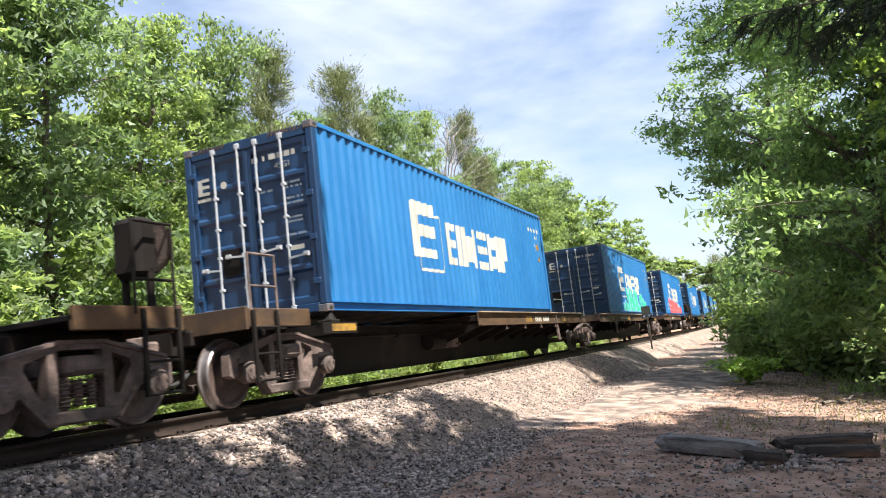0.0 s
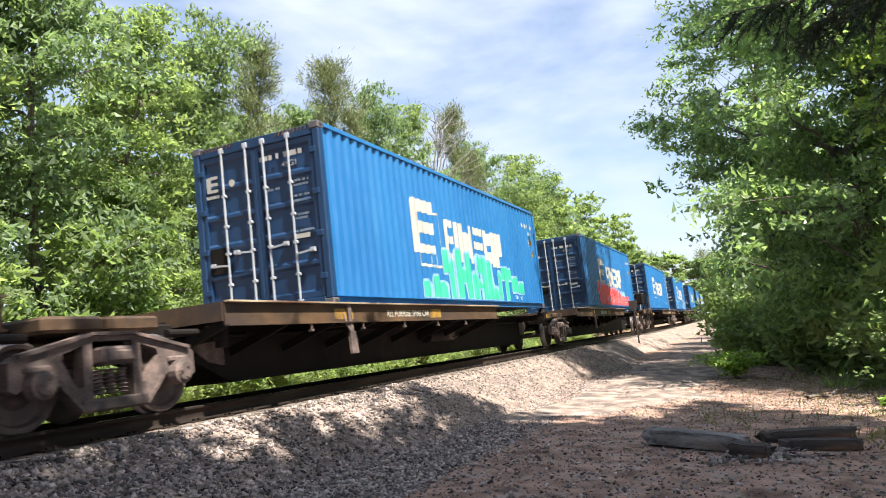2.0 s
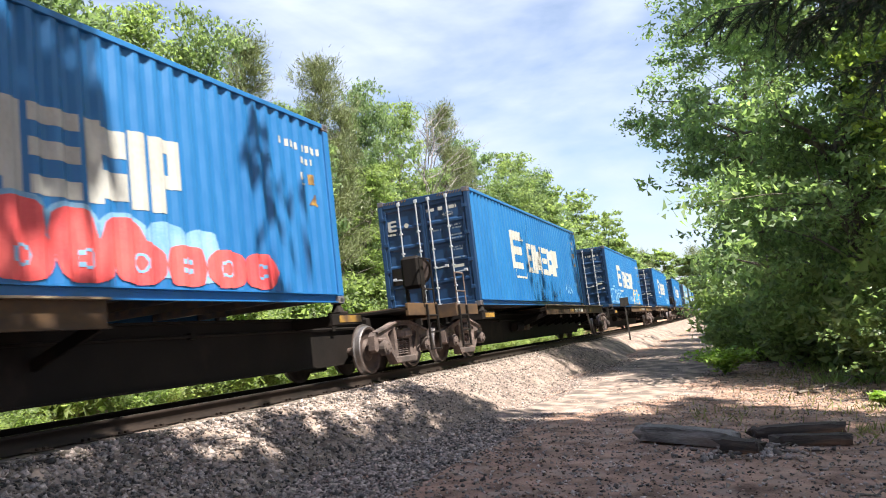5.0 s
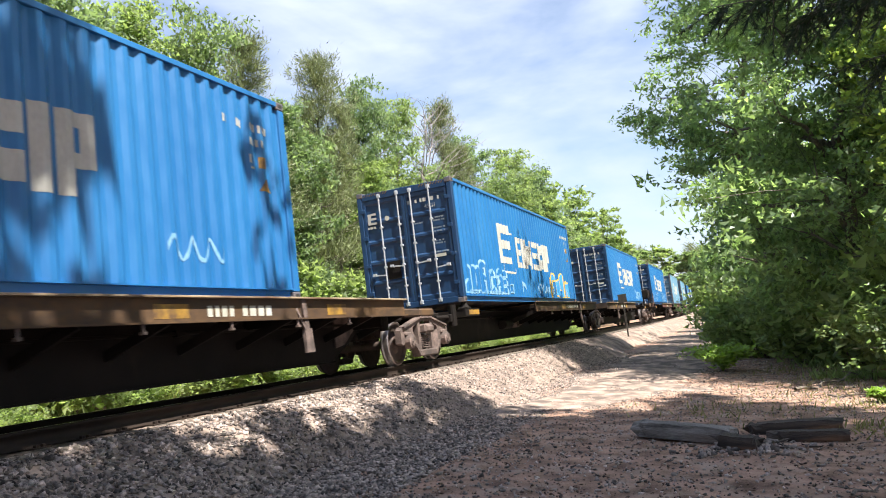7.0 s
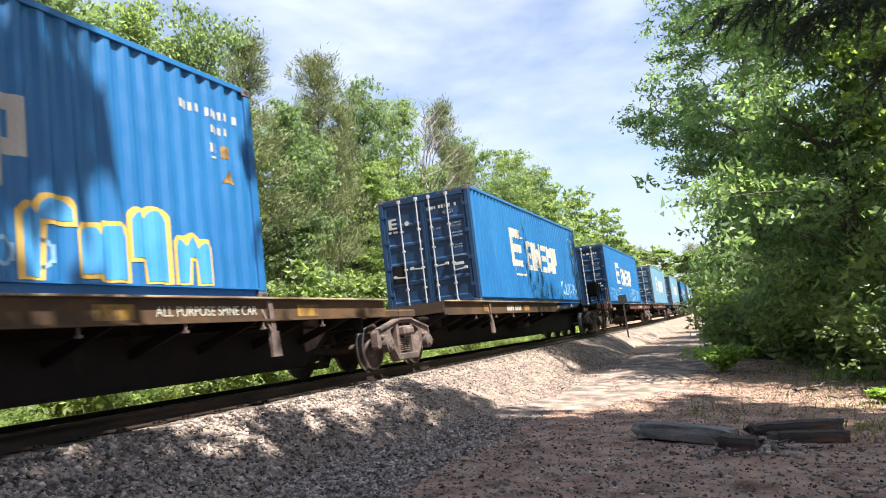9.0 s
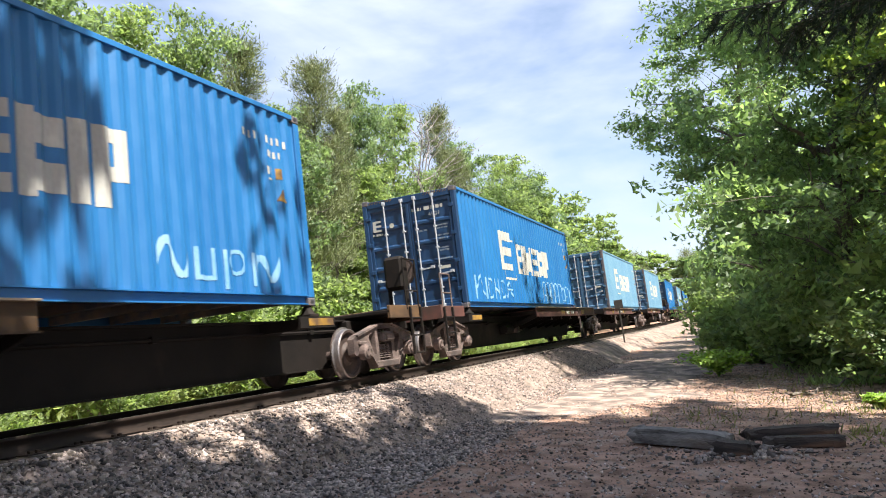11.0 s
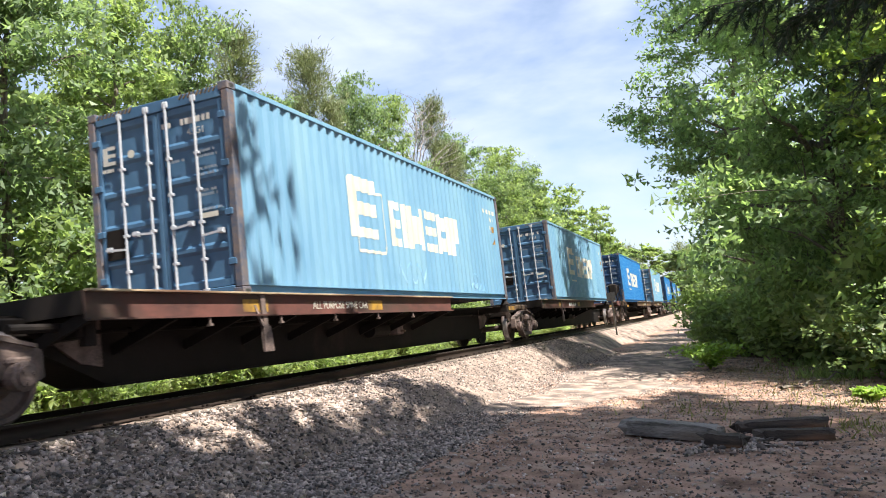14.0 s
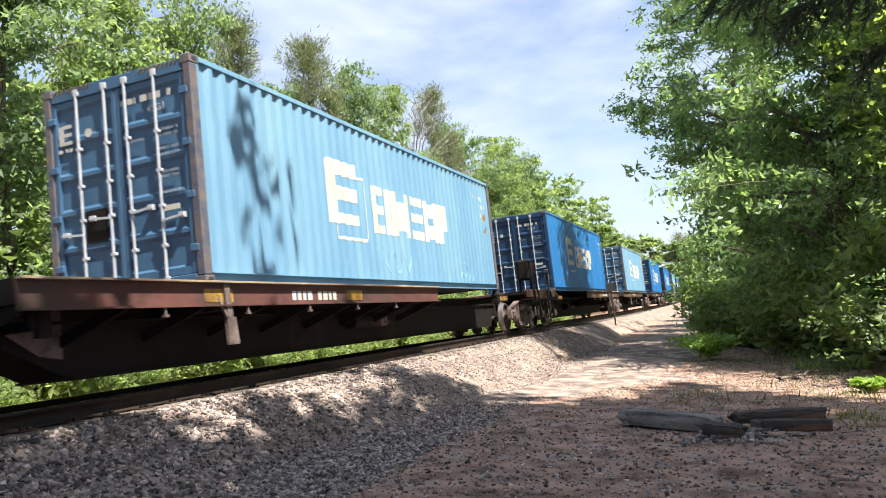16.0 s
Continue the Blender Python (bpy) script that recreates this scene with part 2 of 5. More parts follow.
def beam(bm, a, b, w, h, w2=None, h2=None):
    """A four-sided bar from a to b; w across x, h the other way, tapering to w2, h2."""
    a, b = Vector(a), Vector(b)
    d = (b - a).normalized()
    sx = Vector((1, 0, 0)) if abs(d.x) < 0.9 else Vector((0, 1, 0))
    up = d.cross(sx).normalized()
    sx = up.cross(d).normalized()
    vs = []
    for p, ww, hh in ((a, w, h), (b, w2 or w, h2 or h)):
        for i, j in ((-1, -1), (1, -1), (1, 1), (-1, 1)):
            vs.append(bm.verts.new(p + sx * (i * ww / 2) + up * (j * hh / 2)))
    for f in ((0, 1, 2, 3), (7, 6, 5, 4), (0, 4, 5, 1), (1, 5, 6, 2), (2, 6, 7, 3), (3, 7, 4, 0)):
        bm.faces.new([vs[i] for i in f])
    return bm


def lathe(bm, profile, n=32, axis="x"):
    """Turns (position on the axis, radius) pairs round the axis."""
    rings = []
    for p, r in profile:
        ring = []
        for i in range(n):
            c, s = math.cos(2 * math.pi * i / n) * r, math.sin(2 * math.pi * i / n) * r
            ring.append(bm.verts.new((p, c, s) if axis == "x" else (c, s, p)))
        rings.append(ring)
    for r0, r1 in zip(rings, rings[1:]):
        for i in range(n):
            bm.faces.new((r0[i], r0[(i + 1) % n], r1[(i + 1) % n], r1[i]))
    bm.faces.new(rings[0])
    bm.faces.new(rings[-1])
    return bm


def prism(bm, outline, x0, x1):
    """Extrudes an outline of (y, z) pairs from x0 to x1."""
    a = [bm.verts.new((x0, y, z)) for y, z in outline]
    b = [bm.verts.new((x1, y, z)) for y, z in outline]
    bm.faces.new(a)
    bm.faces.new(b[::-1])
    n = len(a)
    for i in range(n):
        bm.faces.new((a[i], b[i], b[(i + 1) % n], a[(i + 1) % n]))
    return bm


def raw_mesh(name, verts, faces, material):
    """A mesh of equal-sided faces from arrays."""
    verts, faces = np.asarray(verts, dtype=np.float32), np.asarray(faces, dtype=np.int32)
    me = bpy.data.meshes.new(name)
    me.vertices.add(len(verts))
    me.vertices.foreach_set("co", verts.ravel())
    k = faces.shape[1]
    me.loops.add(faces.size)
    me.loops.foreach_set("vertex_index", faces.ravel())
    me.polygons.add(len(faces))
    me.polygons.foreach_set("loop_start", np.arange(0, faces.size, k, dtype=np.int32))
    me.update(calc_edges=True)
    me.validate()
    me.materials.append(M[material])
    return me


# ---------------------------------------------------------------- the line of the track
BEND, OFF, RAIL, CANT = 4.09e-4, 7.09, 0.75, 4.0
SPEED, SLOWING = 10.255, -0.0475


def centre(s):
    return -OFF - BEND * s * s / 2


def on_track(s):
    return Matrix.Translation((centre(s), s, RAIL)) @ pose(0, 0, 0, 0, 0, math.degrees(math.atan(BEND * s))) @ pose(0, 0, 0, 0, -CANT, 0)


def gone(t):
    return SPEED * t + SLOWING * t * t / 2


def beside(s, u, z=0.0):
    """A place u metres to the open side of the track's centre."""
    return Vector((centre(s) + u, s, z))


def smooth(a, b, x):
    t = np.clip((x - a) / (b - a), 0, 1)
    return t * t * (3 - 2 * t)


def ripple(x, y):
    return 0.5 * np.sin(x * 1.7 + y * 0.6 + 1.3) * np.sin(y * 0.9 - x * 0.4) + 0.3 * np.sin(x * 4.1 - y * 2.3) * np.sin(y * 3.3 + x) + 0.2 * np.sin(x * 9.0 + y * 7.0) * np.sin(y * 8.1 - x * 6.0)


def ground_z(x, y):
    u = x - centre(y)
    z = 0.03 * ripple(x, y) - 0.02
    z = z + 0.06 * smooth(14, 40, y)
    z = z - 0.22 * smooth(-4.5, -6, u) * (1 - smooth(-9, -14, u)) * 1.0
    return z + 0.5 * smooth(9.0, 14.0, u) * smooth(12, 30, y)


def ballast_z(s, u):
    """The bed: level between the tie ends, a shoulder just below them and a slope of loose stone to the path."""
    top = RAIL - 0.20 + u * math.tan(radians(CANT))
    foot = 3.0 + 0.35 * np.sin(s * 0.5 + 0.6) + 0.16 * np.sin(s * 1.4)
    shoulder = top + 0.012 + (0.44 - top) * smooth(1.2, 1.75, u)
    right = -0.12 + (shoulder + 0.12) * smooth(foot, 1.55, u)
    left = -0.12 + (top + 0.12) * smooth(-3.6, -1.6, u)
    heap = 0.0
    for at, far, tall in ((11.6, 1.95, 0.20), (18.5, 2.0, 0.05), (25.5, 2.0, 0.17), (33.0, 2.1, 0.1), (41.0, 2.1, 0.18), (56.0, 2.1, 0.16), (72.0, 2.2, 0.2)):
        heap = heap + tall * np.exp(-((s - at) / 1.3) ** 2 - ((u - far) / 0.5) ** 2)
    crib = 0.045 * ripple(u * 1.3 + 5, s * 1.2) * smooth(1.0, 1.9, np.abs(u)) * smooth(4.0, 3.0, np.abs(u))
    return np.where(u > 0, right, left) + heap + crib


def build_ground():
    xs = np.concatenate([-np.geomspace(1500, 14, 22), np.arange(-13.5, 5.0, 0.14), np.geomspace(5.2, 1500, 24)])
    ys = np.concatenate([-np.geomspace(1500, 2.5, 20), np.arange(-2, 32, 0.17), np.geomspace(32.3, 2500, 60)])
    X, Y = np.meshgrid(xs, ys)
    Z = ground_z(X, Y)
    n = len(xs)
    i = np.arange(len(ys) - 1)[:, None] * n + np.arange(n - 1)[None, :]
    faces = np.stack([i, i + 1, i + n + 1, i + n], -1).reshape(-1, 4)
    me = raw_mesh("ground", np.stack([X, Y, Z], -1).reshape(-1, 3), faces, "soil")
    tagged(new("ground", me), "brown gravelly soil path with scattered stones", "ground", kind="structure")
    # the sandy service track beside the ballast
    ss = np.concatenate([np.arange(11.0, 34, 0.12), np.geomspace(34.3, 380, 60)])
    ws = np.linspace(0, 1, 44)
    S, W = np.meshgrid(ss, ws, indexing="ij")
    near_edge = 2.5 + 0.25 * np.sin(S * 0.9) + 0.15 * np.sin(S * 2.3 + 1)
    far_edge = 6.9 + 0.35 * np.sin(S * 0.5 + 2) + 0.25 * np.sin(S * 1.7) - 3.4 * (1 - smooth(11.0, 17.0, S))
    X = centre(S) + near_edge + (np.maximum(far_edge, near_edge + 0.05) - near_edge) * W
    lift = 0.05 * np.minimum(1, 3.2 * np.minimum(W + 0.08, 1 - W)) * smooth(11.0, 13.5, S) + 0.028 * ripple(X * 2.3 + 3, S * 1.9) - 0.03
    n = len(ws)
    i = np.arange(len(ss) - 1)[:, None] * n + np.arange(n - 1)[None, :]
    faces = np.stack([i, i + 1, i + n + 1, i + n], -1).reshape(-1, 4)
    me = raw_mesh("path", np.stack([X, S, ground_z(X, S) + lift], -1).reshape(-1, 3), faces, "sand")
    tagged(new("path", me), "pale sandy trodden track beside the railway", "path", kind="structure")
    ss = np.concatenate([np.arange(-30, 3, 1.0), np.arange(3, 45, 0.16), np.geomspace(45.3, 420, 110)])
    us = np.concatenate([np.linspace(-3.8, -1.6, 10), np.linspace(-1.4, 1.2, 12), np.arange(1.35, 4.5, 0.11)])
    S, U = np.meshgrid(ss, us, indexing="ij")
    n = len(us)
    i = np.arange(len(ss) - 1)[:, None] * n + np.arange(n - 1)[None, :]
    faces = np.stack([i, i + 1, i + n + 1, i + n], -1).reshape(-1, 4)
    me = raw_mesh("ballast_bed", np.stack([centre(S) + U, S, ballast_z(S, U)], -1).reshape(-1, 3), faces, "ballast")
    tagged(new("ballast_bed", me), "bank of crushed grey and pinkish stone ballast under the track", "ballast", kind="structure")


build_ground()


def build_track():
    track = tagged(new("railway_track"), "single railway track of worn steel rails on timber ties", "railway track", kind="structure")
    sec = [(-0.075, 0), (0.075, 0), (0.075, 0.012), (0.012, 0.035), (0.012, 0.125), (0.04, 0.135), (0.04, 0.168), (0.028, 0.172), (-0.028, 0.172), (-0.04, 0.168), (-0.04, 0.135), (-0.012, 0.125), (-0.012, 0.035), (-0.075, 0.012)]
    ss = np.concatenate([np.arange(-40, 60, 2.0), np.arange(60, 400, 6.0)])
    for side in (0.755, -0.755):
        vs, fs, n = [], [], len(sec)
        for s in ss:
            m = on_track(s)
            vs += [m @ Vector((side + x, 0, z - 0.172)) for x, z in sec]
        for k in range(len(ss) - 1):
            fs += [(k * n + i, k * n + (i + 1) % n, (k + 1) * n + (i + 1) % n, (k + 1) * n + i) for i in range(n)]
        me = raw_mesh("rail", vs, fs, "rail")
        me.materials.append(M["railhead"])
        for p in me.polygons:
            if p.index % n in (7, 8):
                p.material_index = 1
        put("rail", me, track)
    bm = box(bmesh.new(), -1.3, 1.3, -0.115, 0.115, -0.36, -0.18, 0.012)
    tie = mesh_of(bm, "tie", "tie")
    bm = box(bmesh.new(), -0.19, 0.19, -0.1, 0.1, -0.182, -0.165, 0.004)
    for k in (-0.14, 0.14):
        box(bm, k - 0.018, k + 0.018, -0.05, -0.02, -0.17, -0.14)
        box(bm, k - 0.018, k + 0.018, 0.03, 0.06, -0.17, -0.14)
    plate = mesh_of(bm, "rail", "tie_plate")
    rnd = random.Random(4)
    for k in range(130):
        s = -4 + k * 0.51
        t = put("tie", tie, track, on_track(s) @ pose(rnd.uniform(-0.04, 0.04), 0, 0, 0, 0, rnd.uniform(-1, 1)))
        if 2 < s < 34:
            put("tie_plate", plate, t, pose(0.755, 0, 0))


build_track()


# ---------------------------------------------------------------- the train
LONG, WIDE, TALL, BED = 12.192, 2.438, 2.896, 1.17
PITCH = 12.0 / 44


def dent(u):
    """How far the corrugated side lies behind its outer face, u metres from the door end."""
    p = ((u - 0.1) / PITCH) % 1.0
    if p < 0.26:
        return 0.0
    if p < 0.5:
        return 0.04 * (p - 0.26) / 0.24
    if p < 0.76:
        return 0.04
    return 0.04 * (1.0 - p) / 0.24


def creases(u0, u1):
    us = {u0, u1}
    for k in range(-1, 46):
        for p in (0.0, 0.26, 0.5, 0.76):
            u = 0.1 + (k + p) * PITCH
            if u0 < u < u1:
                us.add(u)
    return sorted(us)


SIDE_X = WIDE / 2 - 0.008


def side_mesh(material):
    bm = bmesh.new()
    us = creases(0.09, LONG - 0.09)
    lo = [bm.verts.new((SIDE_X - dent(u), u - LONG / 2, 0.15)) for u in us]
    hi = [bm.verts.new((SIDE_X - dent(u), u - LONG / 2, TALL - 0.07)) for u in us]
    for i in range(len(us) - 1):
        bm.faces.new((lo[i], lo[i + 1], hi[i + 1], hi[i]))
    me = bpy.data.meshes.new("side_panel")
    bm.to_mesh(me)
    bm.free()
    me.materials.append(M[material])
    return me


def decal(name, shapes, material, parent, lift=0.004, step=0.05, label=""):
    """Paint on the corrugated side. shapes: (u0, u1, f) where f(u) gives (low, high) stretches above the base."""
    if len(shapes) > 1 and name in ("spray_shape", "spray_outline", "spray_line"):
        for one in shapes:
            decal(name, [one], material, parent, lift, step, label)
        return None
    vs, fs = [], []
    for u0, u1, f in shapes:
        cuts = creases(u0, u1)
        n = max(1, int((u1 - u0) / step))
        cuts = sorted(set(cuts) | {u0 + (u1 - u0) * k / n for k in range(n + 1)})
        for a, b in zip(cuts, cuts[1:]):
            if b - a < 1e-5:
                continue
            fa, fb, fm = f(a + 1e-6), f(b - 1e-6), f((a + b) / 2)
            if not (len(fa) == len(fb) == len(fm)):
                fa = fb = fm
            for (l0, h0), (l1, h1) in zip(fa, fb):
                k = len(vs)
                xa, xb = SIDE_X - dent(a) + lift, SIDE_X - dent(b) + lift
                vs += [(xa, a - LONG / 2, l0), (xb, b - LONG / 2, l1), (xb, b - LONG / 2, h1), (xa, a - LONG / 2, h0)]
                fs.append((k, k + 1, k + 2, k + 3))
    return put(name, raw_mesh(name, vs, fs, material), parent, None, label)


def bar(u0, u1, w0, w1, slant=0.0):
    if not slant:
        return (u0, u1, lambda u: [(w0, w1)])
    return (u0, u1, lambda u: [(w0 + slant * (u - u0), w1 + slant * (u - u0))])


def blob(u, w, ru, rw):
    return (u - ru, u + ru, lambda x: [(w - rw * (1 - abs((x - u) / ru) ** 2.6) ** 0.38, w + rw * (1 - abs((x - u) / ru) ** 2.6) ** 0.38)] if abs(x - u) < ru else [(w, w)])


def loop(u, w, ru, rw, pen=0.05):
    def f(x):
        d = abs((x - u) / ru)
        if d >= 1:
            return [(w, w)]
        h = rw * math.sqrt(1 - d * d)
        e = abs((x - u) / (ru - pen))
        if e >= 1:
            return [(w - h, w + h)]
        g = (rw - pen) * math.sqrt(1 - e * e)
        return [(w - h, w - g), (w + g, w + h)]
    return (u - ru, u + ru, f)


def wave(u0, u1, w, amp, period, pen=0.05, phase=0.0):
    def f(x):
        c = w + amp * math.sin((x - u0) / period * 2 * math.pi + phase)
        t = pen * (1 + 2.5 * abs(math.cos((x - u0) / period * 2 * math.pi + phase)))
        return [(c - t / 2, c + t / 2)]
    return (u0, u1, f)


def emblem(parent, material):
    """The line's mark: a slotted white block over an outlined square, and a row of white blocks for its name."""
    decal("logo_block", [(3.2, 3.58, lambda u: [(1.05 + 0.1 * max(0, 3.3 - u), 2.14 - 1.0 * max(0, 3.3 - u) ** 1.0)]),
                         (3.58, 4.24, lambda u: [(1.06, 1.24), (1.46, 1.7), (1.88, 2.14)]), (4.24, 4.32, lambda u: [(1.88, 2.14)])], material, parent)
    decal("logo_outline", [bar(3.42, 3.47, 0.79, 1.03), bar(3.47, 4.5, 0.79, 0.85), bar(4.5, 4.6, 0.82, 0.93, 0.6), bar(4.58, 4.64, 0.9, 1.95), bar(4.34, 4.64, 1.9, 1.95)], material, parent)
    blocks = ((4.8, 5.28), (5.37, 5.6), (5.68, 6.56), (6.62, 7.2), (7.27, 7.8), (7.88, 8.1), (8.18, 8.64))
    for i, (a, b) in enumerate(blocks):
        if i in (0, 6):
            shape = [(a, a + 0.2, lambda u: [(1.0, 1.88)]), (a + 0.2, b, (lambda u: [(1.0, 1.16), (1.36, 1.53), (1.72, 1.88)]) if i == 0 else (lambda u: [(1.3, 1.46), (1.72, 1.88)])),
                     ] + ([bar(b - 0.17, b, 1.46, 1.72)] if i == 6 else [])
        elif i == 2:
            shape = [bar(a, a + 0.22, 1.0, 1.88), bar(b - 0.22, b, 1.0, 1.88), (a + 0.22, b - 0.22, lambda u: [(1.12, 1.7)])]
        elif i == 3:
            for lo, hi in ((1.0, 1.18), (1.36, 1.54)):
                decal("letter_block", [bar(a, b, lo, hi)], material, parent)
            shape = [bar(a, b, 1.7, 1.88)]
        elif i == 4:
            shape = [bar(a, a + 0.2, 1.0, 1.88), (a + 0.2, b, lambda u: [(1.06, 1.36), (1.52, 1.82)])]
        else:
            shape = [bar(a, b, 1.0, 1.88)]
        decal("letter_block", shape, material, parent)


def codes(parent, material, rnd):
    """Rows of small bars at the far end of the side for the unit's code, and the two hazard marks."""
    a, u = [], 10.75
    while u < 11.8:
        w = rnd.uniform(0.035, 0.055)
        a.append(bar(u, u + w, 2.32, 2.43))
        u += w + (0.045 if rnd.random() < 0.8 else 0.16)
    a += [bar(11.3 + 0.085 * k, 11.345 + 0.085 * k, 2.12, 2.22) for k in range(4)]
    a += [bar(11.27, 11.31, 1.86, 1.98), bar(11.35, 11.39, 1.86, 1.98), bar(11.28, 11.38, 1.78, 1.81)]
    tagged(decal("code_print", a, material, parent), kind="stuff")
    decal("hazard_mark", [bar(11.5, 11.62, 1.82, 1.98)], "yellow", parent, label="yellow square hazard sticker")
    decal("hazard_mark", [(11.48, 11.74, lambda u: [(1.5, 1.5 + 0.2 * (1 - abs(u - 11.61) / 0.13))])], "yellow", parent, label="yellow triangle hazard sticker")


def text_mesh(words, size, material):
    cu = bpy.data.curves.new("words", "FONT")
    cu.body, cu.size, cu.extrude = words, size, 0.0015
    tmp = new("words", cu)
    me = bpy.data.meshes.new_from_object(tmp.evaluated_get(bpy.context.evaluated_depsgraph_get()))
    bpy.data.objects.remove(tmp)
    me.materials.clear()
    me.materials.append(M[material])
    return me


CACHE = {}


def cached(key, make):
    if key not in CACHE:
        CACHE[key] = make()
    return CACHE[key]


def container_meshes(paint, door):
    d = {}
    d["side"] = side_mesh(paint)
    bm = bmesh.new()
    n = 44
    for k in range(n):
        y0 = -LONG / 2 + 0.1 + k * (LONG - 0.2) / n
        box(bm, -WIDE / 2 + 0.07, WIDE / 2 - 0.07, y0 + 0.02, y0 + (LONG - 0.2) / n - 0.03, TALL - 0.06, TALL - 0.015)
    box(bm, -WIDE / 2 + 0.06, WIDE / 2 - 0.06, -LONG / 2 + 0.06, LONG / 2 - 0.06, TALL - 0.08, TALL - 0.045)
    d["roof"] = mesh_of(bm, paint, "roof")
    h = WIDE / 2
    bm = box(bmesh.new(), h - 0.065, h + 0.006, -LONG / 2 + 0.18, LONG / 2 - 0.18, TALL - 0.085, TALL - 0.012, 0.006)
    d["top_rail"] = mesh_of(bm, paint, "top_rail")
    sec = [(-0.075, 0.02), (-0.012, 0.02), (-0.012, 0.032), (-0.062, 0.032), (-0.062, 0.142), (-0.004, 0.142), (-0.004, 0.158), (-0.075, 0.158)]
    bm = bmesh.new()
    ends = [[bm.verts.new((h + x, y, z)) for x, z in sec] for y in (-LONG / 2 + 0.16, LONG / 2 - 0.16)]
    for i in range(8):
        bm.faces.new((ends[0][i], ends[0][(i + 1) % 8], ends[1][(i + 1) % 8], ends[1][i]))
    d["bottom_rail"] = mesh_of(bm, paint, "bottom_rail")
    d["member"] = mesh_of(box(bmesh.new(), -h + 0.08, h - 0.08, -0.03, 0.03, 0.03, 0.142), "castiron", "cross_member")
    d["floor"] = mesh_of(box(bmesh.new(), -h + 0.08, h - 0.08, -LONG / 2 + 0.1, LONG / 2 - 0.1, 0.14, 0.17), "castiron", "floor")
    # posts at the door end share the shade-darkened door paint
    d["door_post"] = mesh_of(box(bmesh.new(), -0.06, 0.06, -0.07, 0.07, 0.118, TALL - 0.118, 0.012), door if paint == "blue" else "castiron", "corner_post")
    d["post"] = mesh_of(box(bmesh.new(), -0.06, 0.06, -0.07, 0.07, 0.118, TALL - 0.118, 0.012), paint if paint == "blue" else "castiron", "corner_post")
    bm = box(bmesh.new(), -0.081, 0.081, -0.089, 0.089, 0, 0.118, 0.012)
    d["casting"] = mesh_of(bm, "castiron", "corner_casting")
    # no hole is cut: a black disc carries the slot's shade
    d["slot"] = mesh_of(prism(bmesh.new(), [(0.05 * math.cos(a), 0.03 * math.sin(a)) for a in np.linspace(0, 6.283, 10, endpoint=False)], 0.079, 0.0835), "hose", "slot")
    bm = box(bmesh.new(), -h + 0.14, h - 0.14, LONG / 2 - 0.1, LONG / 2 - 0.05, 0.1, TALL - 0.1)
    for k in range(9):
        box(bm, -1.02 + k * 0.235, -0.9 + k * 0.235, LONG / 2 - 0.05, LONG / 2 - 0.02, 0.2, TALL - 0.2)
    d["front"] = mesh_of(bm, paint, "front_wall")
    f = -LONG / 2
    bm = box(bmesh.new(), -h + 0.14, h - 0.14, f + 0.01, f + 0.12, TALL - 0.2, TALL - 0.04, 0.008)
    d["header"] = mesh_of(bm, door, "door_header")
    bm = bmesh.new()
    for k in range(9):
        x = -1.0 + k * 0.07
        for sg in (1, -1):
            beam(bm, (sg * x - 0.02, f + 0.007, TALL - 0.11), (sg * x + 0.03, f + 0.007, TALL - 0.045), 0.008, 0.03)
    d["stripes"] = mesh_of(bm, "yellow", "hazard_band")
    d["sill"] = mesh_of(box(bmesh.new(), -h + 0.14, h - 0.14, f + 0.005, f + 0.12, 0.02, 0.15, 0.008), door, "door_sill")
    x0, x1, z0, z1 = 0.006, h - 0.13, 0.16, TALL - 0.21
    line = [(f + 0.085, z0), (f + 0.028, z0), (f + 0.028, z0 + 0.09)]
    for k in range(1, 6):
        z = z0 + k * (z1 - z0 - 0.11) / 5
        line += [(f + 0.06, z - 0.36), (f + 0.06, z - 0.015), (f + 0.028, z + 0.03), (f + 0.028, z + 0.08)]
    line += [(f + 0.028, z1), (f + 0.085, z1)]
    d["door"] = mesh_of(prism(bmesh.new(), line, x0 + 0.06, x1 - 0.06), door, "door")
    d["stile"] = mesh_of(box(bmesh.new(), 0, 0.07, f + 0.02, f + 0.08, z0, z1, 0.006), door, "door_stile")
    bm = rod(bmesh.new(), (0, f + 0.0, z0 - 0.06), (0, f + 0.0, z1 + 0.1), 0.019)
    for z in (z0 - 0.06, z1 + 0.06):
        box(bm, -0.045, 0.045, f - 0.012, f + 0.03, z - 0.03, z + 0.06, 0.008)
    for z in (0.55, 1.05, 1.5, 2.0):
        box(bm, -0.04, 0.04, f - 0.015, f + 0.04, z - 0.022, z + 0.022, 0.006)
    d["rod"] = mesh_of(bm, "rod", "lock_rod")
    bm = beam(bmesh.new(), (0.0, f - 0.02, 1.02), (0.34, f - 0.025, 1.05), 0.02, 0.03)
    box(bm, 0.26, 0.34, f - 0.02, f + 0.04, 1.02, 1.09)
    d["handle"] = mesh_of(bm, "rod", "handle")
    d["hinge"] = mesh_of(box(bmesh.new(), h - 0.2, h - 0.07, f - 0.006, f + 0.03, 0, 0.09, 0.008), door, "hinge")
    bm = box(bmesh.new(), 0.0, 0.34, f + 0.02, f + 0.03, 0.0, 0.42)
    d["patch"] = mesh_of(bm, "spine", "placard")
    return d


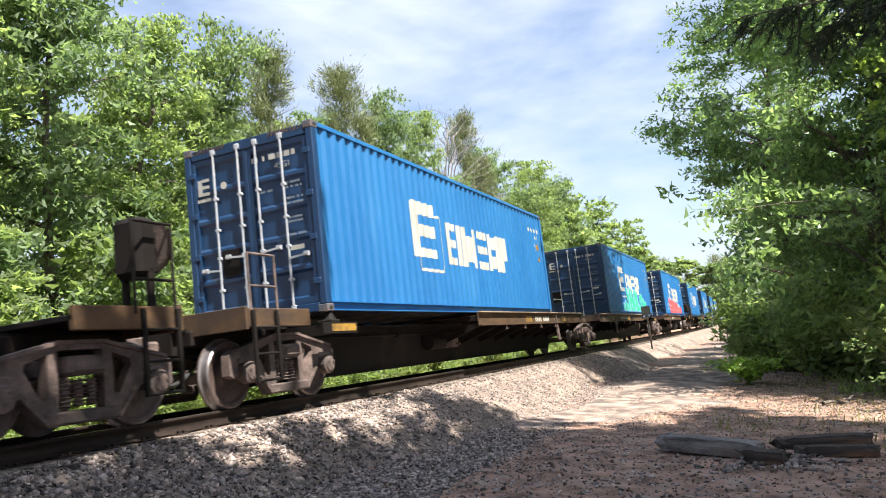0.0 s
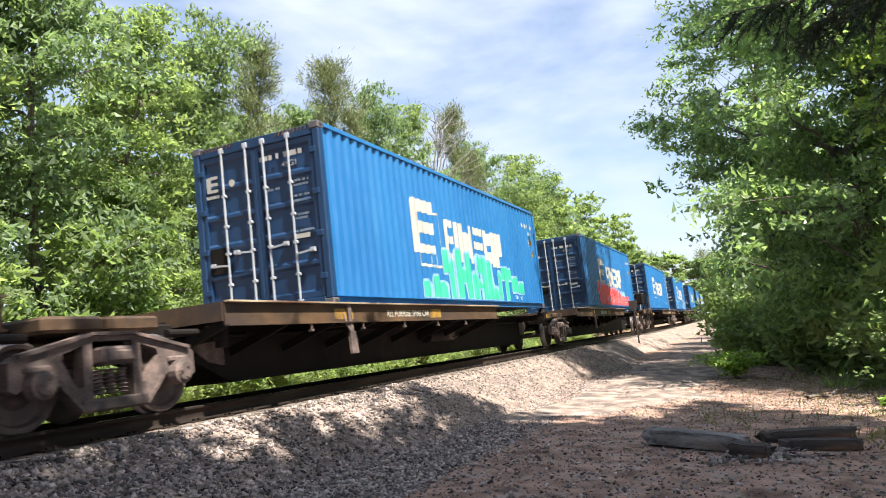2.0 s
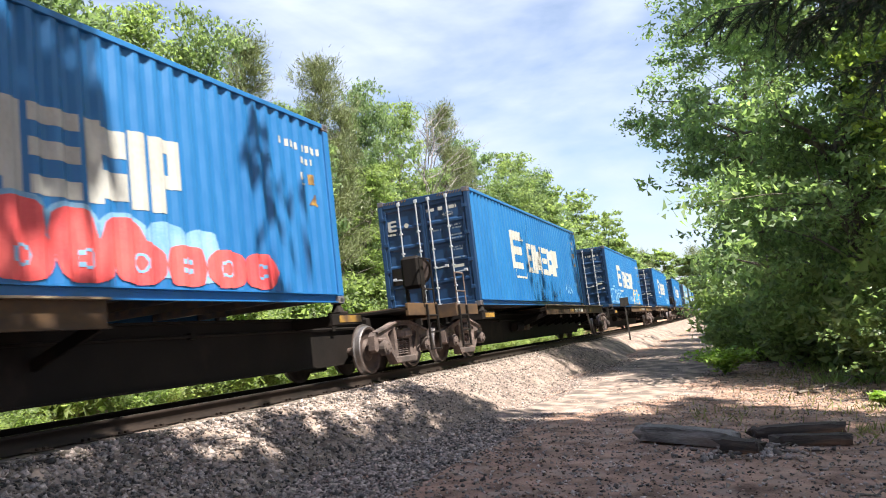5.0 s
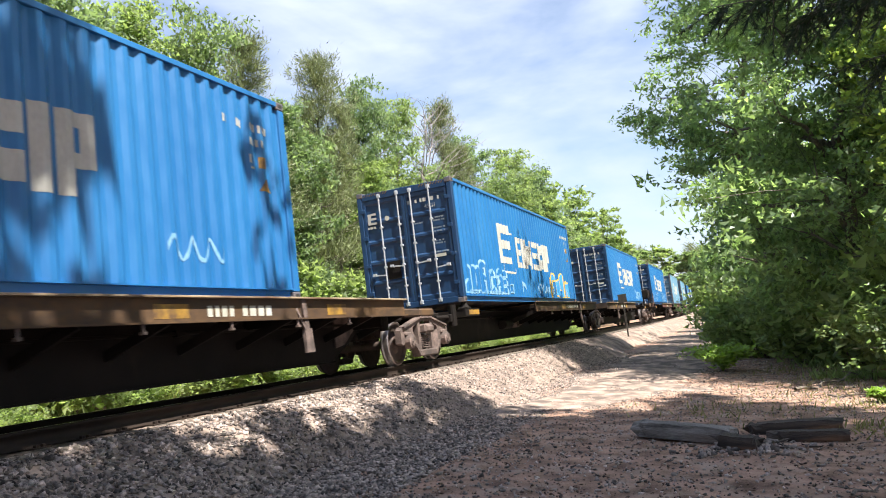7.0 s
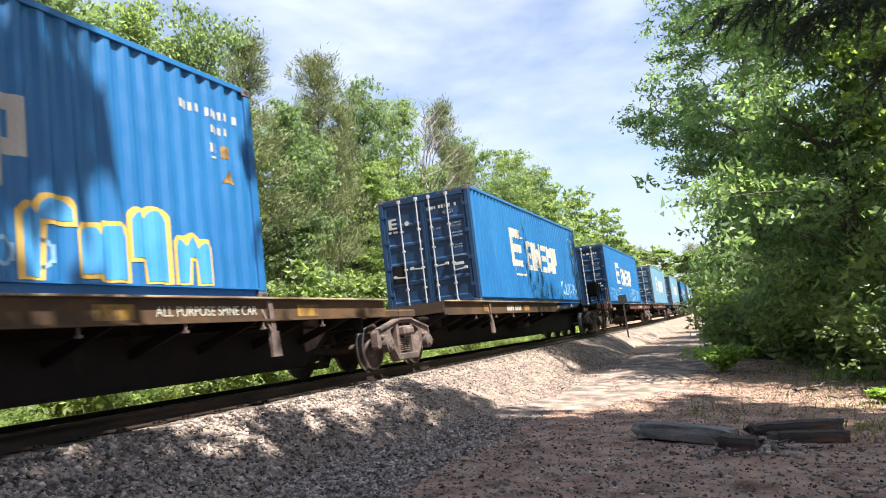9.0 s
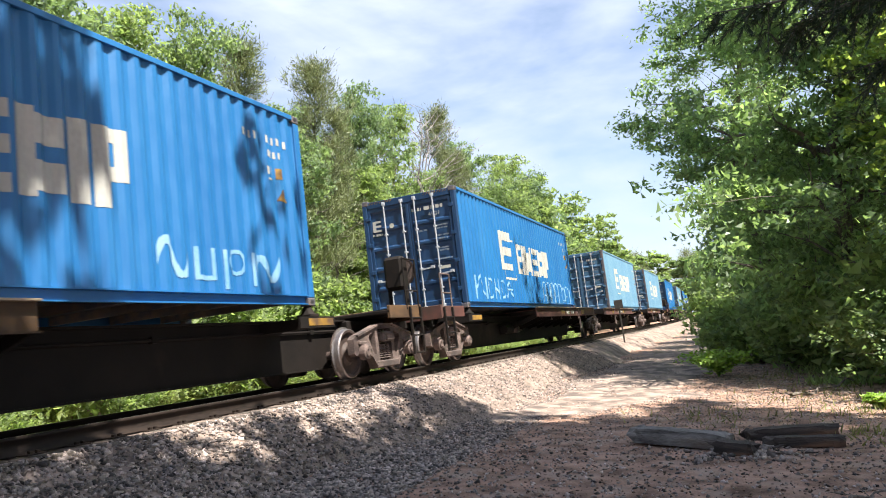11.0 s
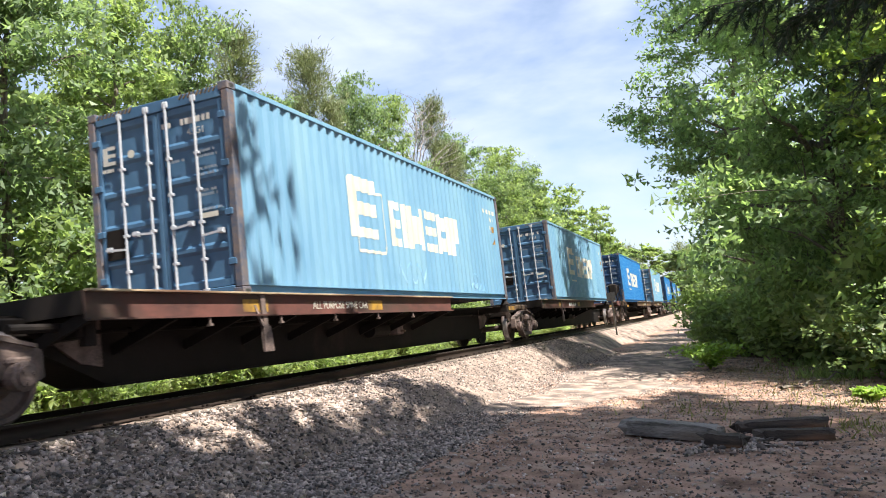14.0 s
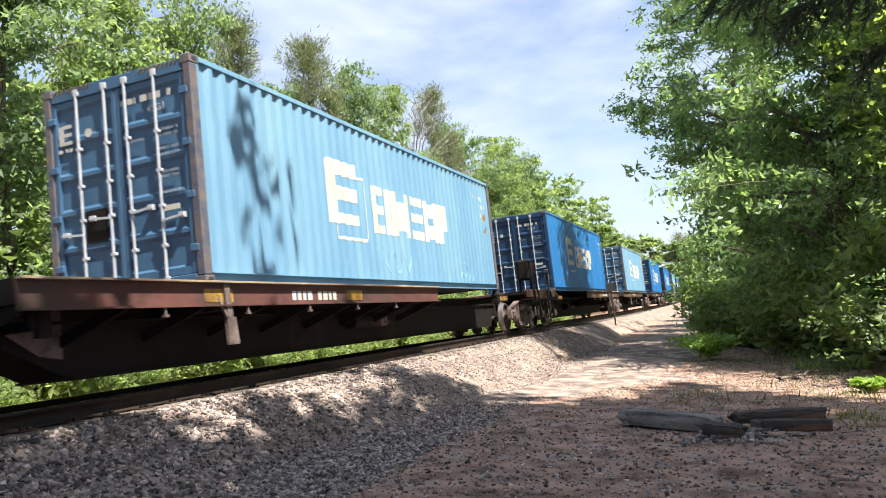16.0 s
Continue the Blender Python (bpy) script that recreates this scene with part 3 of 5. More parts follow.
def flat_bars(rows, y, rnd):
    """Bars for small print: (x0, x1, z, height) rows."""
    bm = bmesh.new()
    for x0, x1, z, hh in rows:
        x = x0
        while x < x1:
            w = rnd.uniform(0.5, 1.6) * hh
            box(bm, x, min(x + w, x1), y, y + 0.004, z, z + hh)
            x += w + hh * (0.35 if rnd.random() < 0.75 else 1.2)
    return bm


def make_container(kind, paint, door, ink, label, marks=None, seed=1):
    d = cached(("container", paint, door), lambda: container_meshes(paint, door))
    rnd = random.Random(seed)
    c = tagged(new("shipping_container"), label, "shipping container", "containers on the train")
    turn = pose(0, 0, 0, 0, 0, 180)
    f = -LONG / 2
    side = put("side_panel", d["side"], c)
    put("side_panel", d["side"], c, turn)
    put("roof", d["roof"], c)
    put("floor", d["floor"], c)
    for k in range(12):
        put("cross_member", d["member"], c, pose(0, -LONG / 2 + 0.6 + k * 1.0, 0))
    put("front_wall", d["front"], c)
    for m in (None, turn):
        put("top_rail", d["top_rail"], c, m)
        put("bottom_rail", d["bottom_rail"], c, m)
    for sx in (-1, 1):
        for sy in (-1, 1):
            x, y = sx * (WIDE / 2 - 0.062), sy * (LONG / 2 - 0.072)
            put("corner_post", d["post" if sy > 0 else "door_post"], c, pose(x, y, 0))
            for z in (0, TALL - 0.118):
                q = put("corner_casting", d["casting"], c, pose(sx * (WIDE / 2 - 0.081), sy * (LONG / 2 - 0.089), z))
                if sx > 0:
                    put("slot", d["slot"], q, pose(0, 0, 0.06))
    put("door_header", d["header"], c)
    tagged(put("hazard_band", d["stripes"], c), kind="stuff")
    put("door_sill", d["sill"], c)
    for sx in (1, -1):
        mir = Matrix.Diagonal((sx, 1, 1, 1))
        dr = put("door", d["door"], c, mir)
        for x in (0.006, WIDE / 2 - 0.2):
            put("door_stile", d["stile"], dr, pose(x, 0, 0))
        for k in range(4):
            put("hinge", d["hinge"], dr, pose(0, 0, 0.42 + k * 0.66))
        for x in (0.17, 0.64):
            put("lock_rod", d["rod"], dr, pose(x, 0, 0))
            put("handle", d["handle"], dr, pose(x, 0, 0 if x < 0.3 else -0.16))
    # door print
    y = f + 0.018
    print_white = "white"
    tagged(part("code_print", flat_bars([(0.08, 0.32, 2.43, 0.075), (0.4, 0.88, 2.43, 0.085)], y, rnd), print_white, c), kind="stuff")
    put("size_code", cached("45G1", lambda: text_mesh("45G1", 0.13, "white")), c, pose(0.5, y, 2.27) @ pose(0, 0, 0, 90, 0, 0))
    rows = [(0.2, 0.42, 1.93, 0.035), (0.6, 0.95, 2.0, 0.035), (0.6, 0.95, 1.93, 0.035), (0.6, 0.95, 1.76, 0.035), (0.62, 0.95, 1.68, 0.035), (0.6, 0.92, 1.46, 0.035), (0.6, 0.92, 1.4, 0.035), (0.66, 0.98, 1.2, 0.035)]
    tagged(part("weight_print", flat_bars(rows, y, rnd), "faded", c), kind="stuff")
    bm = box(bmesh.new(), -0.98, -0.9, y, y + 0.004, 2.1, 2.36)
    for z in (2.1, 2.21, 2.32):
        box(bm, -0.9, -0.76, y, y + 0.004, z, z + 0.05)
    part("door_logo_block", bm, "white", c)
    tagged(part("name_print", flat_bars([(-1.0, -0.74, 2.0, 0.05)], y, rnd), "white", c), kind="stuff")
    part("inspection_disc", lathe(bmesh.new(), [(0, 0.06), (0.003, 0.06)], 14, "z"), "cream", c, m=pose(-0.48, y + 0.004, 2.2) @ pose(0, 0, 0, 90, 0, 0))
    put("placard", d["patch"], c, pose(-1.0 if seed % 2 else -0.6, -0.003, 0.75))
    part("reflective_strip", box(bmesh.new(), 0.62, 0.9, y, y + 0.004, 0.98 if seed % 3 else 1.1, 1.05 if seed % 3 else 1.17), "cream", c)
    emblem(c, ink)
    codes(c, "white" if paint == "blue" else "cream", rnd)
    if marks:
        marks(c, rnd)
    return c


# spray-painted marks on single containers
def swollen(cols, grow=0.0, rise=0.0):
    """One shape out of upright strokes (from, to, [(low, high), ...]), each swollen by grow, with rounded shoulders."""
    u0, u1 = min(c[0] for c in cols) - grow, max(c[1] for c in cols) + grow

    def f(u):
        runs = []
        for a, b, spans in cols:
            a, b = a - grow, b + grow
            if a <= u <= b:
                d = min(u - a, b - u)
                cut = 0.09 * max(0.0, 1 - d / 0.1) ** 2
                runs += [(max(lo - grow, 0.17), hi + grow - cut) for lo, hi in spans if hi + grow - cut > lo - grow]
        runs.sort()
        out = []
        for lo, hi in runs:
            if out and lo <= out[-1][1]:
                out[-1] = (out[-1][0], max(hi, out[-1][1]))
            else:
                out.append((lo, hi))
        return out
    return (u0, u1, f)


def lettering(parent, shapes, edge, fill, grow, label):
    """Spray-painted swollen shapes, each an outline with a filling over it."""
    for cols in shapes:
        decal("spray_outline", [swollen(cols, grow)], edge, parent, 0.006, 0.03, label)
        decal("spray_shape", [swollen(cols)], fill, parent, 0.010, 0.03, label)


def green_marks(c, rnd):
    shapes = [
        [(3.45, 3.85, [(0.2, 0.5)])],
        [(3.95, 4.3, [(0.2, 0.62)]), (4.3, 4.7, [(0.2, 0.5)])],
        [(4.55, 4.95, [(0.72, 1.2)]), (4.95, 5.2, [(0.2, 1.0)])],
        [(5.28, 5.66, [(0.2, 1.26)]), (5.66, 5.85, [(0.55, 0.85)]), (5.85, 6.2, [(0.2, 1.22)])],
        [(6.32, 6.62, [(0.2, 0.8)]), (6.62, 6.9, [(0.45, 0.62), (0.8, 1.22)]), (6.9, 7.22, [(0.2, 1.2)])],
        [(7.34, 7.68, [(0.2, 1.1)]), (7.68, 8.0, [(0.2, 0.5)])],
        [(8.08, 8.3, [(0.2, 0.9)])],
        [(8.4, 8.64, [(0.72, 1.02)]), (8.64, 8.95, [(0.2, 1.02)]), (8.95, 9.2, [(0.72, 1.0)])],
        [(9.3, 9.75, [(0.42, 0.8)])], [(9.85, 10.25, [(0.4, 0.68)])]]
    lettering(c, shapes, "spray", "green", 0.05, "bulging green spray-painted shapes with pale outlines")
    decal("spray_line", [loop(4.1, 0.95, 0.16, 0.16, 0.03), loop(9.5, 0.28, 0.13, 0.08, 0.03), loop(10.0, 0.26, 0.12, 0.07, 0.03)], "spray", c, 0.008)


def red_marks(c, rnd):
    top = [blob(2.75 + 0.62 * k, 0.9 - 0.035 * k, 0.3, 0.27) for k in range(11)]
    low = [blob(2.9 + 0.72 * k, 0.42, 0.36, 0.24) for k in range(11)]
    decal("spray_outline", [(a - 0.0, b + 0.0, f) for a, b, f in [blob(2.75 + 0.62 * k, 0.9 - 0.035 * k, 0.35, 0.32) for k in range(11)]], "spray", c, 0.007)
    decal("spray_shape", top[:9], "red", c, 0.010, label="upper row of red spray-painted shapes")
    decal("spray_shape", low, "red", c, 0.012, label="lower row of red spray-painted shapes")
    decal("spray_line", [loop(2.9 + 0.72 * k, 0.42, 0.1, 0.11, 0.03) for k in range(11)] + [wave(0.9, 2.3, 0.6, 0.2, 0.35, 0.035)], "spray", c, 0.015)


def loop_marks(c, rnd):
    shapes = [
        [(0.32, 0.5, [(0.25, 0.5)]), (0.5, 0.62, [(0.25, 0.85)])],
        [(0.78, 0.95, [(0.3, 0.85)]), (0.95, 1.12, [(0.3, 0.45), (0.7, 0.85)]), (1.12, 1.28, [(0.3, 0.85)])],
        [(1.4, 1.58, [(0.25, 1.0)]), (1.58, 1.75, [(0.55, 0.68), (0.86, 1.0)]), (1.75, 1.9, [(0.25, 0.95)])],
        [(2.05, 2.22, [(0.25, 0.8)]), (2.22, 2.5, [(0.25, 0.38), (0.66, 0.8)])],
        [(2.62, 2.78, [(0.25, 0.7)]), (2.78, 2.96, [(0.42, 0.52), (0.7, 0.85)]), (2.96, 3.1, [(0.25, 0.7)])],
        [(3.22, 3.58, [(0.25, 0.38), (0.48, 0.6), (0.7, 0.82)])]]
    lettering(c, shapes, "spray", "blue", 0.045, "rounded white spray-painted outlines")
    decal("spray_line", [bar(3.8, 4.15, 0.24, 0.29), bar(3.8, 3.85, 0.3, 0.5), bar(4.1, 4.15, 0.3, 0.5), bar(3.86, 4.09, 0.46, 0.5)] + [loop(0.6 + 0.24 * k, 0.24, 0.08, 0.05, 0.025) for k in range(12)], "spray", c, 0.014, label="thin white spray-painted scribble")
    decal("spray_line", [bar(5.0, 5.05, 0.3, 0.62), wave(5.06, 5.5, 0.48, 0.1, 0.44, 0.04), bar(5.7, 5.74, 0.3, 0.5), bar(5.9, 5.94, 0.3, 0.66), wave(6.7, 8.1, 0.44, 0.12, 0.36, 0.04), loop(8.35, 0.42, 0.13, 0.14, 0.04), loop(8.75, 0.42, 0.13, 0.15, 0.04)], "spray", c, 0.006, label="row of thin white spray-painted strokes")
    ochre = [
        [(8.55, 8.75, [(0.2, 0.85)]), (8.75, 9.1, [(0.75, 0.95)])],
        [(9.2, 9.45, [(0.25, 0.72)]), (9.45, 9.8, [(0.2, 0.76)])],
        [(9.88, 10.08, [(0.45, 0.95)]), (10.08, 10.4, [(0.2, 0.98)])],
        [(10.52, 10.72, [(0.2, 0.7)]), (10.72, 10.92, [(0.5, 0.74)]), (10.92, 11.12, [(0.2, 0.68)])]]
    lettering(c, ochre, "ochre", "cyan", 0.05, "light blue spray-painted shapes with ochre outlines")


def wave_marks(c, rnd):
    decal("spray_line", [bar(0.8, 0.88, 0.22, 0.8), bar(0.88, 1.2, 0.46, 0.55, 0.9), bar(1.2, 1.5, 0.62, 0.7, -1.3), bar(1.62, 1.7, 0.22, 0.78), loop(1.95, 0.5, 0.22, 0.27, 0.06), bar(2.28, 2.35, 0.22, 0.75), bar(2.35, 2.7, 0.62, 0.7, -1.1), bar(2.7, 2.77, 0.22, 0.78), loop(3.05, 0.5, 0.2, 0.25, 0.06), bar(3.35, 3.65, 0.24, 0.33, 1.4), bar(3.65, 3.95, 0.66, 0.75, -1.4), bar(3.4, 3.95, 0.48, 0.53)], "spray", c, 0.006, label="jagged white spray-painted scrawl")
    arches = [[(7.5 + 0.56 * k, 7.94 + 0.56 * k, [(0.18, 0.82)])] for k in range(5)] + [[(10.4, 10.7, [(0.3, 0.7)])], [(10.9, 11.2, [(0.45, 0.75)]), (11.2, 11.5, [(0.2, 0.7)])]]
    lettering(c, arches, "spray", "blue", 0.045, "row of pale spray-painted arches")
    decal("spray_line", [bar(7.7 + 0.56 * k, 7.82 + 0.56 * k, 0.4, 0.44) for k in range(5)], "spray", c, 0.013)


def faint_marks(c, rnd):
    decal("spray_line", [wave(5.0, 6.4, 0.5, 0.2, 0.45, 0.03), loop(9.6, 0.45, 0.14, 0.2, 0.035), wave(9.3, 10.3, 0.3, 0.08, 0.3, 0.03)], "spray", c, 0.006, label="faint white spray-painted scribble")


def end_marks(c, rnd):
    decal("spray_line", [wave(9.6, 10.6, 0.6, 0.14, 0.33, 0.03)], "spray", c, 0.006)


def tag_marks(c, rnd):
    decal("spray_line", [wave(9.0, 9.5, 0.55, 0.2, 0.5, 0.06), bar(9.6, 9.66, 0.3, 0.7), bar(9.66, 9.9, 0.3, 0.36), bar(9.9, 9.96, 0.3, 0.7), bar(10.15, 10.2, 0.2, 0.7), loop(10.4, 0.55, 0.17, 0.17, 0.05), bar(10.72, 10.78, 0.25, 0.7), wave(10.8, 11.4, 0.5, 0.14, 0.5, 0.06)], "spray", c, 0.006, label="white spray-painted scrawl")


# ---------------------------------------------------------------- spine cars
def spine_sill(y0, y1, ends):
    """The deep fish-bellied beam between two joints, ends: how far the joint is left clear at each end."""
    a, b = y0 + ends[0], y1 - ends[1]
    bm = bmesh.new()
    out = [(a, 0.72), (a, 1.0), (b, 1.0), (b, 0.72), (b - 1.1, 0.7), (b - 2.1, 0.24), (a + 2.1, 0.24), (a + 1.1, 0.7)]
    prism(bm, out, -0.36, 0.36)
    box(bm, -0.46, 0.46, a, b, 1.0, 1.03)
    box(bm, -0.42, 0.42, a + 2.1, b - 2.1, 0.215, 0.24)
    return bm


def deck_side(y0, y1):
    bm = box(bmesh.new(), 1.30, 1.325, y0, y1, 0.9, 1.185)
    box(bm, 1.325, 1.385, y0, y1, 0.885, 0.905)
    return bm


def make_platform(length, near_deck, far_deck, first, last, rust, seed):
    """One platform; its space is the container's, with z up from the rail. length: (joint before, joint behind) from the container's middle."""
    y0, y1 = length
    rnd = random.Random(seed)
    p = tagged(new("spine_car"), "dark brown steel spine railcar platform with %s side sills" % ("rusty yellow" if rust == "deckrust" else "dull red"), "railway wagon", "platforms of the train")
    # beam and bolsters in the brown darkened for underframe shade
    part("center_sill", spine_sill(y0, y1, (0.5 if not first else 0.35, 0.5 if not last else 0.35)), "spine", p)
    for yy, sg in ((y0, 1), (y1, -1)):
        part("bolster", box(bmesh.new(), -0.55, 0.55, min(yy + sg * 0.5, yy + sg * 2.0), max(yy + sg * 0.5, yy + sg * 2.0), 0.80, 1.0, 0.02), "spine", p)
    decks = []
    if near_deck:
        decks.append((-LONG / 2 - 2.7, -LONG / 2 + 7.3, -1))
    if far_deck:
        decks.append((LONG / 2 - 6.4, LONG / 2 + 3.2, 1))
    for a, b, sg in decks:
        ds = deck_side(a, b)
        me = mesh_of(ds, rust, "side_sill")
        put("side_sill", me, p)
        put("side_sill", me, p, Matrix.Diagonal((-1, 1, 1, 1)))
        # lip as its own strip, coloured lighter than the sill for sunlight
        part("sill_edge", box(bmesh.new(), 1.3255, 1.40, a, b, 1.165, 1.19, 0.004), "edge", p, "worn top edge of the side sill, lightened for the sun on it")
        n = 8
        for k in range(n + 1):
            bm = bmesh.new()
            y = a + 0.06 + (b - a - 0.12) * k / n
            prism(bm, [(y - 0.04, 1.1), (y + 0.04, 1.1), (y + 0.04, 1.0), (y - 0.04, 1.0)], -1.3, 1.3)
            for q in (1, -1):
                beam(bm, (q * 1.28, y, 0.93), (q * 0.36, y, 0.62), 0.05, 0.12)
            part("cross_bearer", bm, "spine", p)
        part("deck_plate", box(bmesh.new(), -1.3, 1.3, a + 0.02, b - 0.02, 1.1, 1.115), rust, p)
        ye = a if sg < 0 else b
        part("end_plate", box(bmesh.new(), -1.3, 1.3, min(ye, ye + sg * 0.02), max(ye, ye + sg * 0.02), 0.95, 1.18), "spine" if rust == "deckred" else rust, p)
        for q in (0.6, 0.25) if sg < 0 else (0.35, 0.72):
            y = a + (b - a) * q
            part("reflective_mark", box(bmesh.new(), 1.322, 1.3275, y, y + 0.55, 0.94, 1.10), "yellow", p, "worn yellow reflective patch")
        if seed % 3 == 2:
            put("stencil", cached("spine words", lambda: text_mesh("ALL PURPOSE SPINE CAR", 0.16, "cream")), p, pose(1.3285, a + 4.2, 0.97) @ pose(0, 0, 0, 90, 0, 90))
        else:
            bm = bmesh.new()
            y = a + (b - a) * 0.44
            for k in range(9):
                w = rnd.uniform(0.07, 0.13)
                if k != 4:
                    box(bm, 1.323, 1.328, y, y + w, 0.95, 1.08)
                y += w + 0.05
            tagged(part("number_print", bm, "cream", p), kind="stuff")
        # hanging bracket with a lever at the bolster
        yb = (-LONG / 2 + 0.18) if sg < 0 else (LONG / 2 - 0.18)
        bm = beam(bmesh.new(), (1.34, yb, 1.16), (1.34, yb + 0.06, 0.62), 0.05, 0.10)
        beam(bm, (1.34, yb + 0.06, 0.75), (1.36, yb + 0.06, 0.42), 0.05, 0.17, 0.04, 0.2)
        beam(bm, (1.3, yb - 0.16, 1.1), (1.36, yb - 0.02, 0.75), 0.03, 0.04)
        part("bracket", bm, "truck", p)
        for k in range(5):
            bm = bmesh.new()
            y = a + (b - a) * (0.18 + 0.15 * k)
            rod(bm, (1.35, y, 0.89), (1.35, y, 0.80), 0.018)
            box(bm, 1.325, 1.375, y - 0.03, y + 0.03, 0.78, 0.81)
            part("tie_down", bm, "truck", p)
    # container pedestals at bare corners
    for sg, there in ((-1, near_deck), (1, far_deck)):
        y = sg * (LONG / 2 - 0.12)
        bm = bmesh.new()
        beam(bm, (-1.3, y, 0.92), (1.3, y, 0.92), 0.22, 0.16)
        for q in (1, -1):
            box(bm, q * 1.14 - 0.12, q * 1.14 + 0.12, y - 0.12, y + 0.12, 1.0, 1.05, 0.01)
            lathe_at = Matrix.Translation((q * 1.14, y, 1.05))
            bmesh.ops.create_cone(bm, cap_ends=True, segments=10, radius1=0.11, radius2=0.055, depth=0.12, matrix=lathe_at @ Matrix.Translation((0, 0, 0.06)))
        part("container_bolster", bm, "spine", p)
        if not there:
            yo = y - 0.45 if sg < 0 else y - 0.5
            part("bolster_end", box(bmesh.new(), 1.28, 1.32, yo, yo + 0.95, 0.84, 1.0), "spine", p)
            part("reflective_mark", box(bmesh.new(), 1.321, 1.326, yo + 0.22, yo + 0.9, 0.87, 0.975), "yellow", p, "worn yellow reflective patch")
    # pipes and valves along the beam
    bm = rod(bmesh.new(), (0.4, y0 + 2.2, 0.84), (0.4, y1 - 2.2, 0.84), 0.022)
    for k in range(5):
        y = y0 + 3 + k * (y1 - y0 - 6) / 4
        box(bm, 0.36, 0.43, y - 0.05, y + 0.05, 0.8, 0.88)
    part("brake_pipe", bm, "spine", p)
    bm = rod(bmesh.new(), (0.5, -1.2, 0.62), (0.5, -0.5, 0.62), 0.13, n=14)
    box(bm, 0.36, 0.5, -1.1, -1.0, 0.5, 0.75)
    box(bm, 0.36, 0.5, -0.7, -0.6, 0.5, 0.75)
    part("air_tank", bm, "spine", p)
    bm = box(bmesh.new(), 0.38, 0.6, -0.1, 0.2, 0.5, 0.72, 0.02)
    rod(bm, (0.55, 0.05, 0.58), (0.7, 0.05, 0.56), 0.02)
    part("brake_valve", bm, "truck", p)
    if seed == 7:
        bm = bmesh.new()
        for k in range(6):
            lathe_ring(bm, (0.372, y0 + 4.2 + 0.11 * k, 0.6 + 0.02 * (k % 3)), 0.07, 0.2 - 0.02 * abs(k - 2.5))
        part("spray_scrawl", bm, "truck", p, "pale spray-painted scrawl")
    for yy, sg, end in ((y0, 1, first), (y1, -1, last)):
        if not end:
            # articulated joint: box casting over the bogie, side bearing arm and gusset
            ya, yb = yy + sg * 0.03, yy + sg * 0.75
            part("end_casting", box(bmesh.new(), -0.95, 0.95, min(ya, yb), max(ya, yb), 0.90, 1.06, 0.03), "deckrust", p, "dusty tan cast end piece")
            bm = prism(bmesh.new(), [(yy + sg * 1.45, 0.98), (yy + sg * 2.5, 0.98), (yy + sg * 2.5, 0.45), (yy + sg * 2.2, 0.5)], 0.37, 0.40)
            part("gusset", bm, "truck", p, "dusty triangular gusset plate")
            bm = rod(bmesh.new(), (0.9, yy + sg * 0.9, 0.86), (0.9, yy + sg * 1.75, 0.86), 0.045, n=10)
            box(bm, 0.36, 1.0, min(yy + sg * 1.6, yy + sg * 1.85), max(yy + sg * 1.6, yy + sg * 1.85), 0.74, 0.92, 0.02)
            rod(bm, (0.98, yy + sg * 1.75, 0.66), (0.98, yy + sg * 1.75, 1.12), 0.085, n=12)
            part("bearing_arm", bm, "spine", p)
        if end:
            # coupler, hose, end platform, ladder
            bm = box(bmesh.new(), -0.16, 0.16, min(yy - sg * 0.12, yy + sg * 0.9), max(yy - sg * 0.12, yy + sg * 0.9), 0.72, 0.92, 0.03)
            box(bm, -0.2, 0.22, min(yy - sg * 0.1, yy + sg * 0.16), max(yy - sg * 0.1, yy + sg * 0.16), 0.66, 1.0, 0.05)
            part("coupler", bm, "truck", p)
            bm = bmesh.new()
            pts = [Vector((0.35, yy + sg * (0.75 - 0.75 * t), 0.78 - 0.42 * math.sin(math.pi * (0.15 + 0.6 * t)))) for t in np.linspace(0, 1, 8)]
            for q0, q1 in zip(pts, pts[1:]):
                rod(bm, q0, q1, 0.028)
            part("air_hose", bm, "hose", p)
            ya, yb = yy + sg * 0.55, yy + sg * 1.9
            part("end_platform", box(bmesh.new(), -1.35, 1.35, min(ya, yb), max(ya, yb), 1.04, 1.1, 0.01), "spine", p)
            part("end_sill", box(bmesh.new(), -1.36, 1.36, min(ya - 0.02, ya + 0.03), max(ya - 0.02, ya + 0.03), 0.92, 1.2, 0.008), rust, p)
            part("side_sill", box(bmesh.new(), 1.30, 1.36, min(ya, yb), max(ya, yb), 0.95, 1.18, 0.008), rust, p)
            bm = bmesh.new()
            for y in (ya + sg * 0.08, ya + sg * 0.55):
                beam(bm, (1.39, y, 0.28), (1.39, y, 1.15), 0.035, 0.05)
            for z in (0.30, 0.62, 0.94):
                rod(bm, (1.39, ya + sg * 0.08, z), (1.39, ya + sg * 0.55, z), 0.016)
            part("ladder", bm, "spine", p)
            bm = bmesh.new()
            for y in (ya + sg * 0.08, ya + sg * 0.62):
                rod(bm, (1.36, y, 1.1), (1.36, y, 1.85 if not last else 2.05), 0.017)
            for z in (1.45, 1.85 if not last else 2.05):
                rod(bm, (1.36, ya + sg * 0.08, z), (1.36, ya + sg * 0.62, z), 0.017)
            part("grab_rail", bm, "truck" if first else "spine", p)
            if last:
                bm = box(bmesh.new(), 0.86, 0.92, yy + sg * 0.78, yy + sg * 0.86, 1.1, 1.6, 0.008)
                box(bm, 1.2, 1.26, yy + sg * 0.78, yy + sg * 0.86, 1.1, 1.6, 0.008)
